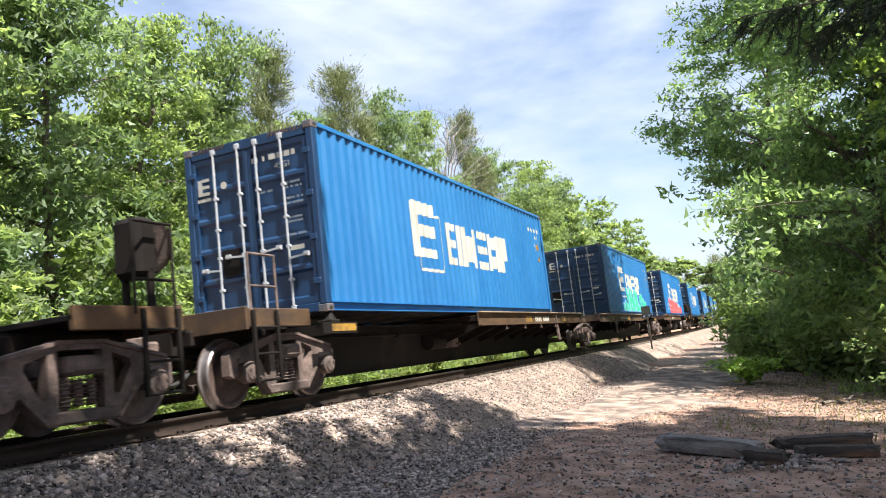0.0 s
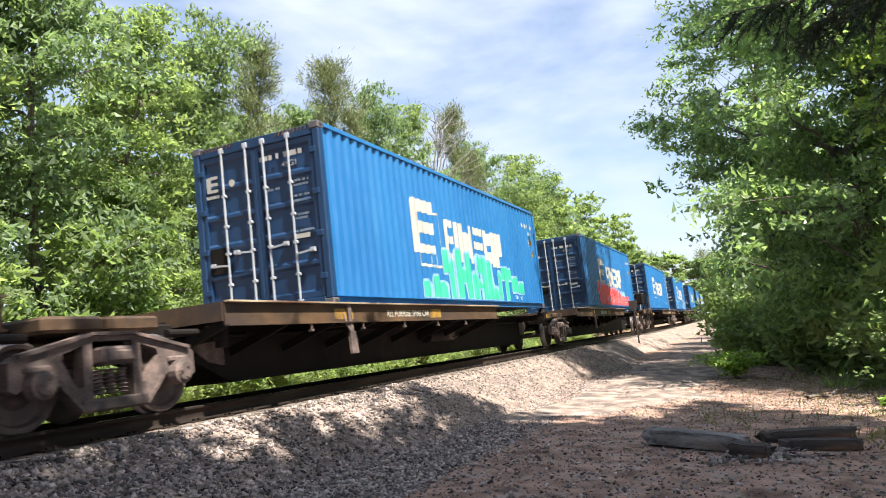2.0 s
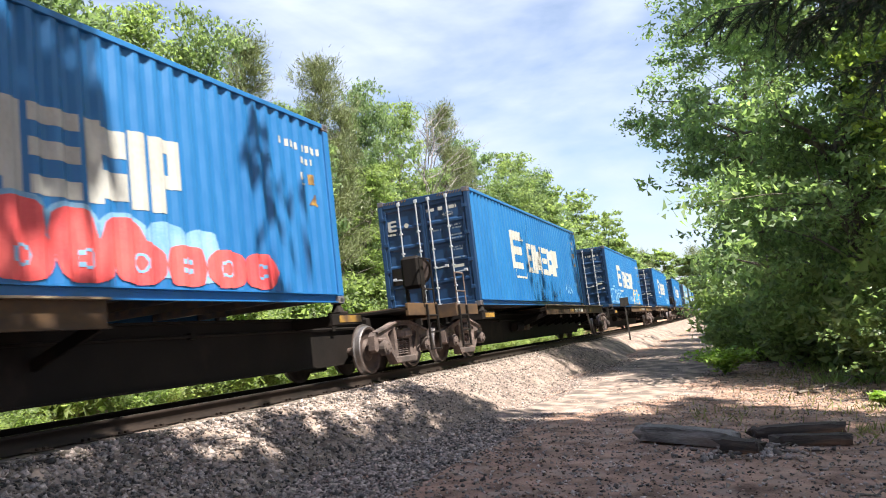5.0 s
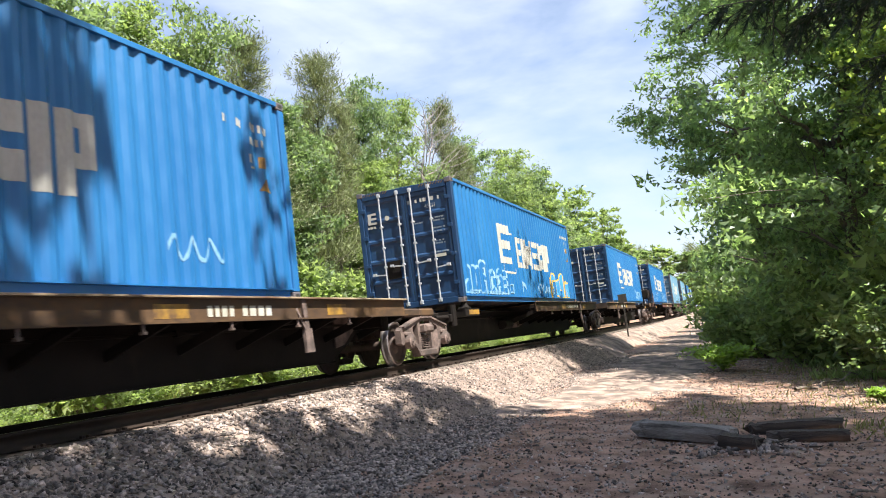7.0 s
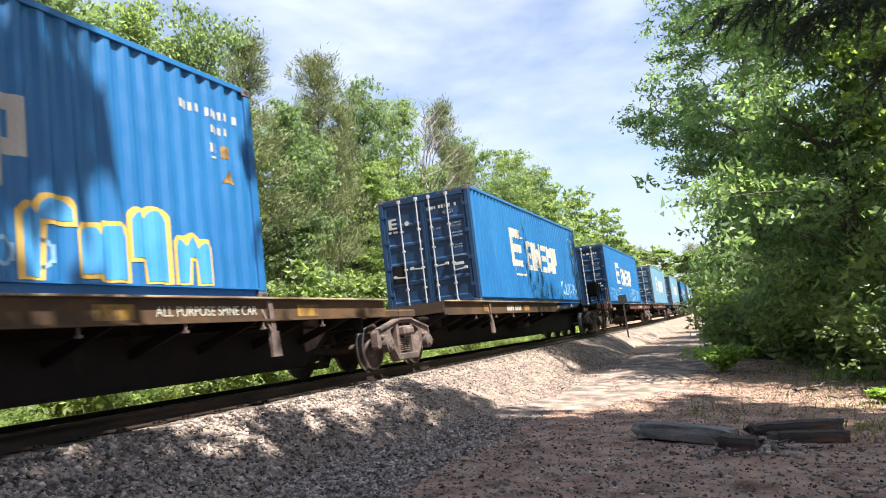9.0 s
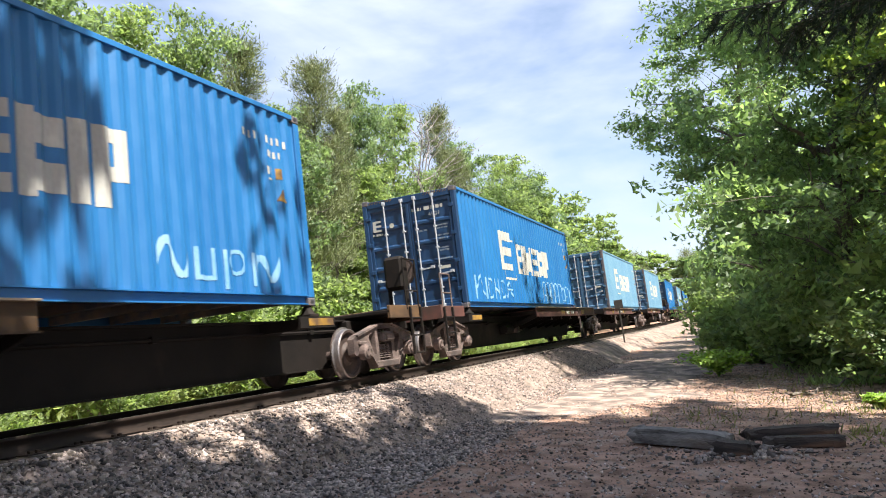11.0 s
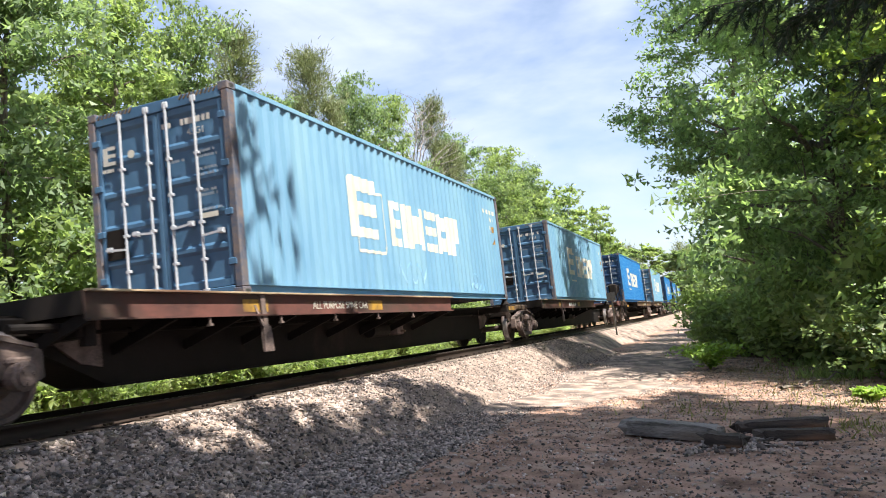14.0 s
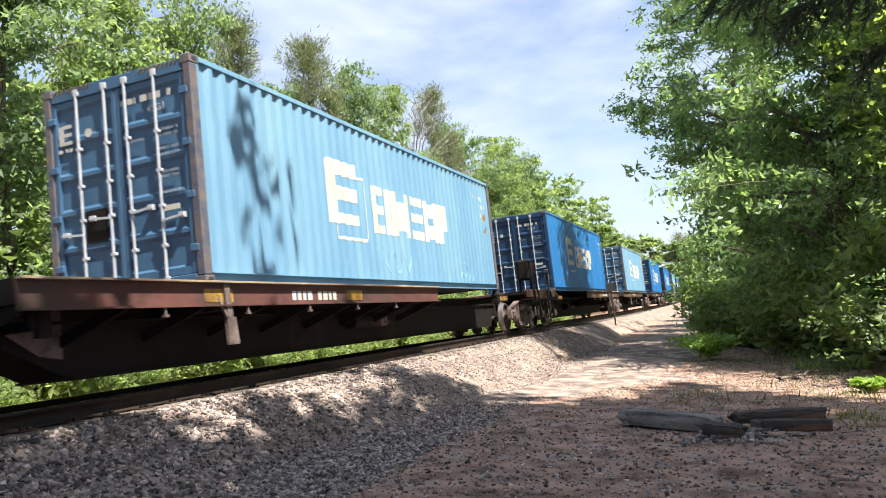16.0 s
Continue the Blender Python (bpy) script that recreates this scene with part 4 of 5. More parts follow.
                box(bm, 0.86, 1.26, yy + sg * 0.7, yy + sg * 0.98, 1.5, 2.14, 0.06)
                box(bm, 0.92, 1.2, yy + sg * 0.665, yy + sg * 0.71, 1.6, 2.0, 0.01)
                rod(bm, (1.08, yy + sg * 0.6, 1.85), (1.08, yy + sg * 0.7, 1.85), 0.05)
                part("brake_stand", bm, "spine", p)
                part("hand_wheel", lathe(bmesh.new(), [(-0.02, 0.28), (-0.02, 0.24), (0.02, 0.24), (0.02, 0.28)], 22), "truck", p, m=pose(1.08, yy + sg * 0.62, 1.85) @ pose(0, 0, 0, 0, 0, 90))
    return p


def lathe_ring(bm, at, ry, rz):
    n = 14
    vs = []
    for k in range(n):
        a = 2 * math.pi * k / n
        for r in (1.0, 0.78):
            vs.append(bm.verts.new((at[0], at[1] + ry * r * math.cos(a), at[2] + rz * r * math.sin(a))))
    for k in range(n):
        i, j = 2 * k, 2 * ((k + 1) % n)
        bm.faces.new((vs[i], vs[i + 1], vs[j + 1], vs[j]))


def truck_meshes():
    d = {}
    X = 0.98
    half = [(0, 0.885), (0.30, 0.875), (0.62, 0.80), (0.86, 0.735), (1.08, 0.70), (1.17, 0.64), (1.18, 0.40), (1.10, 0.36), (1.03, 0.40),
            (1.0, 0.54), (0.78, 0.54), (0.75, 0.42), (0.62, 0.36), (0.46, 0.16), (0.38, 0.11), (0, 0.11)]
    window = [(0.37, 0.76), (0.60, 0.69), (0.62, 0.63), (0.45, 0.36), (0.38, 0.36)]
    nest = [(0.24, 0.80), (0.26, 0.78), (0.26, 0.24), (0.24, 0.22)]
    rims = [half + [(-y, z) for y, z in half[-2:0:-1]], window, [(-y, z) for y, z in window], nest + [(-y, z) for y, z in nest[::-1]]]
    bm = bmesh.new()
    edges = []
    for rim in rims:
        vs = [bm.verts.new((X - 0.06, y, z)) for y, z in rim]
        edges += [bm.edges.new((vs[k - 1], vs[k])) for k in range(len(vs))]
    fill = bmesh.ops.triangle_fill(bm, edges=edges, use_beauty=True)
    faces = [g for g in fill["geom"] if isinstance(g, bmesh.types.BMFace)]
    out = bmesh.ops.extrude_face_region(bm, geom=faces)
    bmesh.ops.translate(bm, verts=[v for v in out["geom"] if isinstance(v, bmesh.types.BMVert)], vec=(0.12, 0, 0))
    # thick ribs along the top and bottom members and round the bearings
    for sg in (1, -1):
        beam(bm, (X + 0.03, sg * 0.28, 0.865), (X + 0.03, sg * 1.08, 0.69), 0.14, 0.035)
        beam(bm, (X + 0.03, sg * 0.40, 0.13), (X + 0.03, sg * 0.66, 0.40), 0.14, 0.035)
        box(bm, X - 0.08, X + 0.10, sg * 0.89 - 0.14, sg * 0.89 + 0.14, 0.53, 0.60, 0.02)
    beam(bm, (X + 0.03, -0.3, 0.872), (X + 0.03, 0.3, 0.872), 0.15, 0.035)
    box(bm, X - 0.10, X + 0.11, -0.42, 0.42, 0.115, 0.24, 0.02)
    d["frame"] = mesh_of(bm, "truck", "side_frame")
    prof = []
    for k in range(7):
        z = 0.27 + k * 0.038
        prof += [(z, 0.045), (z + 0.012, 0.068), (z + 0.024, 0.045)]
    d["spring"] = mesh_of(lathe(bmesh.new(), prof, 12, "z"), "truck", "spring")
    bm = box(bmesh.new(), -1.14, 1.14, -0.21, 0.21, 0.56, 0.74, 0.03)
    box(bm, 1.02, 1.17, -0.16, 0.16, 0.58, 0.70, 0.02)
    rod(bm, (0, 0, 0.7), (0, 0, 0.84), 0.32, n=20)
    d["bolster"] = mesh_of(bm, "truck", "truck_bolster")
    bm = lathe(bmesh.new(), [(0.69, 0.07), (0.69, 0.40), (0.675, 0.455), (0.705, 0.46), (0.72, 0.424), (0.80, 0.418), (0.815, 0.40), (0.805, 0.36), (0.76, 0.33), (0.745, 0.2), (0.79, 0.15), (0.80, 0.08)], 40)
    d["wheel"] = mesh_of(bm, "wheel", "wheel")
    d["wheel"].materials.append(M["tread"])
    for pg in d["wheel"].polygons:
        r = math.hypot(pg.center.y, pg.center.z)
        if r > 0.405 and pg.center.x > 0.69:
            pg.material_index = 1
        pg.use_smooth = False
    bm = rod(bmesh.new(), (-1.1, 0, 0), (1.1, 0, 0), 0.075, n=14)
    d["axle"] = mesh_of(bm, "wheel", "axle")
    bm = lathe(bmesh.new(), [(1.02, 0.135), (1.14, 0.135), (1.155, 0.10), (1.17, 0.095), (1.175, 0.04)], 16)
    for k in range(3):
        a = k * 2.094 + 0.5
        rod(bm, (1.165, 0.065 * math.cos(a), 0.065 * math.sin(a)), (1.19, 0.065 * math.cos(a), 0.065 * math.sin(a)), 0.018, n=6)
    d["cap"] = mesh_of(bm, "truck", "bearing_cap")
    bm = bmesh.new()
    for sg in (1, -1):
        box(bm, -0.85, 0.85, sg * 0.42 - 0.05, sg * 0.42 + 0.05, 0.36, 0.46, 0.01)
        for q in (1, -1):
            box(bm, q * 0.76 - 0.05, q * 0.76 + 0.05, sg * 0.455 - 0.03, sg * 0.455 + 0.03, 0.28, 0.55)
        beam(bm, (0.5, sg * 0.42, 0.4), (0.2, sg * 0.12, 0.52), 0.03, 0.05)
    d["brake"] = mesh_of(bm, "truck", "brake_beam")
    return d


WHEEL_R = 0.42


def make_truck():
    d = cached("truck", truck_meshes)
    k = tagged(new("bogie"), "dusty cast-steel two-axle railway bogie with coil springs", "bogie", "bogies of the train")
    turn = pose(0, 0, 0, 0, 0, 180)
    for m in (None, turn):
        fr = put("side_frame", d["frame"], k, m)
        for y in (-0.15, 0.0, 0.15):
            put("spring", d["spring"], fr, pose(0.98, y, 0))
    put("truck_bolster", d["bolster"], k)
    put("brake_beam", d["brake"], k)
    sets = []
    for y in (-0.89, 0.89):
        ax = put("axle", d["axle"], k, pose(0, y, WHEEL_R))
        for m in (None, turn):
            put("wheel", d["wheel"], ax, m)
            put("bearing_cap", d["cap"], ax, m)
        sets.append((ax, y))
    return k, sets


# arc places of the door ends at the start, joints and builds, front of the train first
# side paint, then its copy darkened for the shaded door end
A_BLUE, A_PALE = ("blue", "blue_shaded"), ("pale", "pale_shaded")
BLUE_L = "glossy blue corrugated shipping container with white blocks, blue doors darkened for shade"
PALE_L = "sun-bleached light blue corrugated shipping container, rust streaks, white blocks"
UNITS = [
    (-10.4, A_BLUE, BLUE_L, None, "deckrust"),
    (9.46, A_BLUE, BLUE_L, None, "deckrust"),
    (30.38, A_BLUE, "blue corrugated shipping container with bulging green spray paint", green_marks, "deckrust"),
    (49.05, A_BLUE, "blue corrugated shipping container with rows of red spray paint", red_marks, "deckrust"),
    (67.78, A_BLUE, "blue corrugated shipping container with a small white scrawl", end_marks, "deckrust"),
    (86.72, A_BLUE, "blue shipping container with white outlines and ochre-edged spray shapes", loop_marks, "deckrust"),
    (107.59, A_BLUE, "blue corrugated shipping container with a white end scrawl", tag_marks, "deckrust"),
    (126.50, A_BLUE, "blue corrugated shipping container with wavy white scrawl", wave_marks, "deckred"),
    (147.17, A_PALE, PALE_L, faint_marks, "deckred"),
    (165.52, A_PALE, "faded light blue shipping container with a faint scribble", faint_marks, "deckred"),
    (184.54, A_BLUE, BLUE_L, None, "deckrust"),
    (205.3, A_PALE, PALE_L, None, "deckrust"),
    (224.0, A_BLUE, BLUE_L, None, "deckrust"),
    (242.8, A_BLUE, BLUE_L, None, "deckrust"),
    (263.6, A_PALE, PALE_L, None, "deckred"),
    (282.4, A_BLUE, BLUE_L, None, "deckred"),
    (301.3, A_BLUE, BLUE_L, None, "deckred"),
]
# which decks: near (door) end, far end; joint distance in front of the door end; True: a coupling, False: a shared bogie
PLAN = [(True, False, 4.1, False)] + [
    (False, True, 2.6, True), (True, False, 4.1, False), (True, False, 4.1, False),
    (False, True, 2.6, True), (False, True, 2.0, False), (True, False, 4.1, False),
    (False, True, 2.6, True), (True, False, 4.1, False), (True, False, 3.9, False),
    (False, True, 2.6, True), (True, False, 4.1, False), (True, False, 4.1, False),
    (False, True, 2.6, True), (True, False, 4.1, False), (True, False, 4.1, False), (False, True, 2.6, True)]
MOVERS, ROLLERS = [], []


def build_train():
    joints = [s - p[2] for (s, *_), p in zip(UNITS, PLAN)] + [UNITS[-1][0] + 16.8]
    coupled = [p[3] for p in PLAN] + [True]
    for i, ((s, (paint, door), label, marks, rust), (near, far, _, _)) in enumerate(zip(UNITS, PLAN)):
        mid = s + LONG / 2
        ink = "white" if paint == "blue" else "cream"
        c = make_container("c", paint, door, ink, label, marks, seed=i + 1)
        MOVERS.append((c, mid, BED))
        p = make_platform((joints[i] - mid, joints[i + 1] - mid), near, far, coupled[i], coupled[i + 1], rust, i)
        MOVERS.append((p, mid, 0.0))
    for j, (s, end) in enumerate(zip(joints, coupled)):
        for at in ((s - 1.55, s + 1.75) if end else (s,)):
            k, sets = make_truck()
            MOVERS.append((k, at, 0.0))
            ROLLERS.extend((ax, y) for ax, y in sets)


build_train()


def motions():
    rows = [0.5 * k for k in range(33)]
    for thing, at, up in MOVERS:
        walk(thing, [(t, on_track(at - gone(t)) @ Matrix.Translation((0, 0, up))) for t in rows])
    for ax, y in ROLLERS:
        walk(ax, [(k / 30, pose(0, y, WHEEL_R, math.degrees(gone(k / 30) / WHEEL_R), 0, 0)) for k in range(481)])


# ---------------------------------------------------------------- trees and plants
def leaf_arrays(centres, size, rng, long=1.6, up=0.8, curl=0.25, jitter=0.5, corners=4):
    """One bent four-cornered leaf, or for far trees a three-cornered one, at each centre."""
    n = len(centres)
    nrm = rng.normal(size=(n, 3))
    nrm[:, 2] = np.abs(nrm[:, 2]) + up
    nrm /= np.linalg.norm(nrm, axis=1, keepdims=True)
    d = rng.normal(size=(n, 3))
    d -= nrm * (d * nrm).sum(1, keepdims=True)
    d /= np.linalg.norm(d, axis=1, keepdims=True)
    e = np.cross(nrm, d)
    sz = size * (1 + jitter * (rng.random((n, 1)) - 0.5) * 2)
    a = centres - d * sz * long / 2
    b = centres + e * sz / 2 - nrm * sz * curl
    c = centres + d * sz * long / 2
    f = centres - e * sz / 2 - nrm * sz * curl
    if corners == 3:
        return np.stack([a - e * sz * 0.3, b, c], 1).reshape(-1, 3), np.arange(3 * n).reshape(n, 3)
    verts = np.stack([a, b, c, f], 1).reshape(-1, 3)
    return verts, np.arange(4 * n).reshape(n, 4)


def needle_arrays(centres, ways, size, rng, per=1):
    """Thin blades pointing along their twig."""
    n = len(centres)
    d = ways + rng.normal(size=(n, 3)) * 0.55
    d /= np.linalg.norm(d, axis=1, keepdims=True)
    e = np.cross(d, rng.normal(size=(n, 3)))
    e /= np.linalg.norm(e, axis=1, keepdims=True)
    sz = size * (0.6 + 0.8 * rng.random((n, 1)))
    a, c = centres, centres + d * sz
    return np.stack([a + e * sz * 0.08, c, a - e * sz * 0.08], 1).reshape(-1, 3), np.arange(3 * n).reshape(n, 3)


def limb(bm, pts, r0, r1, n=6):
    """A tapered crooked branch through pts."""
    prev = None
    for i, p in enumerate(pts):
        t = i / (len(pts) - 1)
        r = r0 + (r1 - r0) * t
        d = (pts[min(i + 1, len(pts) - 1)] - pts[max(i - 1, 0)]).normalized()
        q = d.to_track_quat("Z", "Y")
        ring = [bm.verts.new(p + q @ Vector((r * math.cos(2 * math.pi * k / n), r * math.sin(2 * math.pi * k / n), 0))) for k in range(n)]
        if prev:
            for k in range(n):
                bm.faces.new((prev[k], prev[(k + 1) % n], ring[(k + 1) % n], ring[k]))
        prev = ring
    bm.faces.new(prev)


def crook(a, b, rnd, bend=0.12, n=5):
    a, b = Vector(a), Vector(b)
    L = (b - a).length
    return [a.lerp(b, i / n) + (Vector((rnd.uniform(-1, 1), rnd.uniform(-1, 1), rnd.uniform(-1, 1))) * bend * L * (0.5 if 0 < i < n else 0)) for i in range(n + 1)]


def broadleaf(name, label, height, spread, low, leaves, size, leaf, seed, dens=1.0, clump=0.9, limbs=16, twigs=3, corners=3, cone=False, up=0.8):
    """A leafy tree: crooked trunk, limbs, and a crown of leaves in loose sprays. low: where the crown begins."""
    rnd, rng = random.Random(seed), np.random.default_rng(seed)
    tree = tagged(new(name), label, "tree", "trees along the line")
    bm = bmesh.new()
    top = Vector((rnd.uniform(-0.4, 0.4), rnd.uniform(-0.4, 0.4), height * 0.93))
    stem = crook((0, 0, -0.3), top, rnd, 0.05, 8)
    r0 = 0.017 * height
    limb(bm, stem, r0, 0.02, 8)
    tips = []
    for k in range(limbs):
        t = low + (0.97 - low) * (k + rnd.random()) / limbs
        at = stem[0].lerp(stem[-1], t)
        i = min(int(t * 8), 7)
        at = stem[i].lerp(stem[i + 1], t * 8 - i)
        a = k * 2.4 + rnd.uniform(-0.5, 0.5)
        # widest a third of the way up the crown
        q = (t - low) / (1 - low)
        reach = spread * (0.45 + 0.75 * q if q < 0.4 else 0.75 * (1 - q) ** 0.6 + 0.27) * rnd.uniform(0.55, 1.15)
        if cone:
            reach = spread * (1.05 - 0.7 * q) * rnd.uniform(0.6, 1.1)
        end = at + Vector((math.cos(a) * reach, math.sin(a) * reach, reach * rnd.uniform(0.05, 0.55)))
        br = crook(at, end, rnd, 0.10, 4)
        limb(bm, br, r0 * (1 - t) * 0.5 + 0.012, 0.008, 5)
        for j in (2, 3, 4):
            for z in range(twigs):
                tip = br[j] + Vector((rnd.gauss(0, 1), rnd.gauss(0, 1), rnd.gauss(0.15, 0.7))) * reach * 0.24
                limb(bm, [br[j - 1], br[j - 1].lerp(tip, 0.5) + Vector((0, 0, 0.05)), tip], 0.012, 0.004, 3)
                tips.append(tip)
    tips.append(stem[-1])
    part("trunk", bm, "bark", tree)
    tips = np.array([tuple(t) for t in tips])
    n = int(leaves)
    w = rng.random(len(tips)) ** 1.5 + 0.15
    pick = rng.choice(len(tips), n, p=w / w.sum())
    # flattened, ragged sprays of leaves round the twigs
    sub = rng.normal(size=(len(tips), 5, 3)) * np.array([0.66, 0.66, 0.30]) * clump
    off = sub[pick, rng.integers(0, 5, n)] + rng.normal(size=(n, 3)) * np.array([0.30, 0.30, 0.11]) * clump
    pos = tips[pick] + off
    pos[:, 2] = np.maximum(pos[:, 2], 0.25)
    v, f = leaf_arrays(pos, size, rng, corners=corners, up=up)
    put("crown", raw_mesh("crown", v, f, leaf), tree)
    return tree


def white_pine(name, label, height, spread, low, needles, leaf, seed, bare=0.0, nsize=0.34, arms=4, fluff=0.2):
    """A pine with whorls of up-swept branches carrying brushes of needles; bare: share of dead branches."""
    rnd, rng = random.Random(seed), np.random.default_rng(seed)
    tree = tagged(new(name), label, "tree", "trees along the line")
    bm = bmesh.new()
    stem = crook((0, 0, -0.3), (rnd.uniform(-0.3, 0.3), rnd.uniform(-0.3, 0.3), height), rnd, 0.02, 8)
    r0 = 0.014 * height
    limb(bm, stem, r0, 0.015, 7)
    tips, ways = [], []
    levels = int(height * (1 - low) / 0.7)
    for k in range(levels):
        t = low + (0.99 - low) * k / levels
        at = stem[0].lerp(stem[-1], t)
        for j in range(arms):
            a = k * 0.9 + j * 6.283 / arms + rnd.uniform(-0.4, 0.4)
            reach = spread * ((1 - t) / (1 - low)) ** 0.7 * rnd.uniform(0.4, 1.15) + 0.35
            end = at + Vector((math.cos(a) * reach, math.sin(a) * reach, reach * rnd.uniform(0.1, 0.5)))
            br = crook(at, end, rnd, 0.08, 4)
            limb(bm, br, 0.03 * (1 - t) + 0.012, 0.006, 4)
            if rnd.random() < bare:
                for z in range(3):
                    q = br[2 + z % 3]
                    limb(bm, [q, q + Vector((rnd.uniform(-1, 1), rnd.uniform(-1, 1), rnd.uniform(0, 1))) * reach * 0.3], 0.008, 0.003, 3)
                continue
            for z in range(7):
                q = br[1 + z % 4] + Vector((rnd.gauss(0, 0.2), rnd.gauss(0, 0.2), rnd.gauss(0.05, 0.1))) * (0.4 + reach * 0.35)
                tips.append(tuple(q))
                w = (q - at).normalized() + Vector((0, 0, 0.6))
                ways.append(tuple(w.normalized()))
    part("trunk", bm, "bark" if bare < 0.8 else "deadwood", tree)
    if tips:
        tips, ways = np.array(tips), np.array(ways)
        pick = rng.integers(0, len(tips), needles)
        pos = tips[pick] + rng.normal(size=(needles, 3)) * fluff
        v, f = needle_arrays(pos, ways[pick], nsize, rng)
        put("crown", raw_mesh("crown", v, f, leaf), tree)
    return tree


def dead_tree(name, label, height, seed):
    rnd = random.Random(seed)
    tree = tagged(new(name), label, "tree", "trees along the line")
    bm = bmesh.new()
    stem = crook((0, 0, -0.3), (0.3, 0.2, height), rnd, 0.04, 8)
    limb(bm, stem, 0.012 * height, 0.02, 7)
    for k in range(19):
        t = 0.5 + 0.49 * k / 19
        at = stem[0].lerp(stem[-1], t)
        a = k * 2.4
        reach = 3.4 * (1.05 - t) + 0.9
        br = crook(at, at + Vector((math.cos(a), math.sin(a), rnd.uniform(0.5, 1.1))) * reach, rnd, 0.14, 4)
        limb(bm, br, 0.045 * (1.15 - t) + 0.012, 0.007, 5)
        for z in range(4):
            q = br[1 + z % 4]
            e = q + Vector((rnd.uniform(-1, 1), rnd.uniform(-1, 1), rnd.uniform(0.0, 1.0))) * reach * 0.42
            limb(bm, crook(q, e, rnd, 0.15, 2), 0.014, 0.004, 3)
    part("trunk", bm, "deadwood", tree)
    return tree


def shrub(name, label, height, spread, leaves, size, leaf, seed, corners=3):
    rnd, rng = random.Random(seed), np.random.default_rng(seed)
    b = tagged(new(name), label, "shrub", "undergrowth")
    bm = bmesh.new()
    tips = []
    for k in range(14):
        a, r = k * 2.4, spread * rnd.uniform(0.2, 1.0)
        e = Vector((math.cos(a) * r, math.sin(a) * r, height * rnd.uniform(0.35, 1.0) * (1.1 - 0.4 * r / spread)))
        br = crook((0.1 * math.cos(a), 0.1 * math.sin(a), -0.1), e, rnd, 0.12, 4)
        limb(bm, br, 0.018, 0.004, 4)
        tips += [br[2], br[3], br[4]]
    part("stem", bm, "bark", b)
    tips = np.array([tuple(t) for t in tips])
    pick = rng.integers(0, len(tips), leaves)
    pos = tips[pick] + rng.normal(size=(leaves, 3)) * np.array([0.26, 0.26, 0.2]) * spread * 0.6
    pos[:, 2] = np.maximum(pos[:, 2], 0.05)
    v, f = leaf_arrays(pos, size, rng, corners=corners)
    put("foliage", raw_mesh("foliage", v, f, leaf), b)
    return b


def place(kinds, spots, rnd, late=False):
    """Copies a kind to each spot (kind, x, y, scale, height factor)."""
    used = {}
    for k, x, y, sc, hf in spots:
        ob = kinds[k]
        z = float(ground_z(np.array(x), np.array(y)))
        m = Matrix.Translation((x, y, z)) @ pose(0, 0, 0, 0, 0, rnd.uniform(0, 360)) @ Matrix.Diagonal((sc, sc, sc * hf, 1))
        if k in used:
            copy_thing(ob, m)
        else:
            used[k] = m
            if not late:
                ob.matrix_basis = m
    for k, m in used.items():
        kinds[k].matrix_basis = m


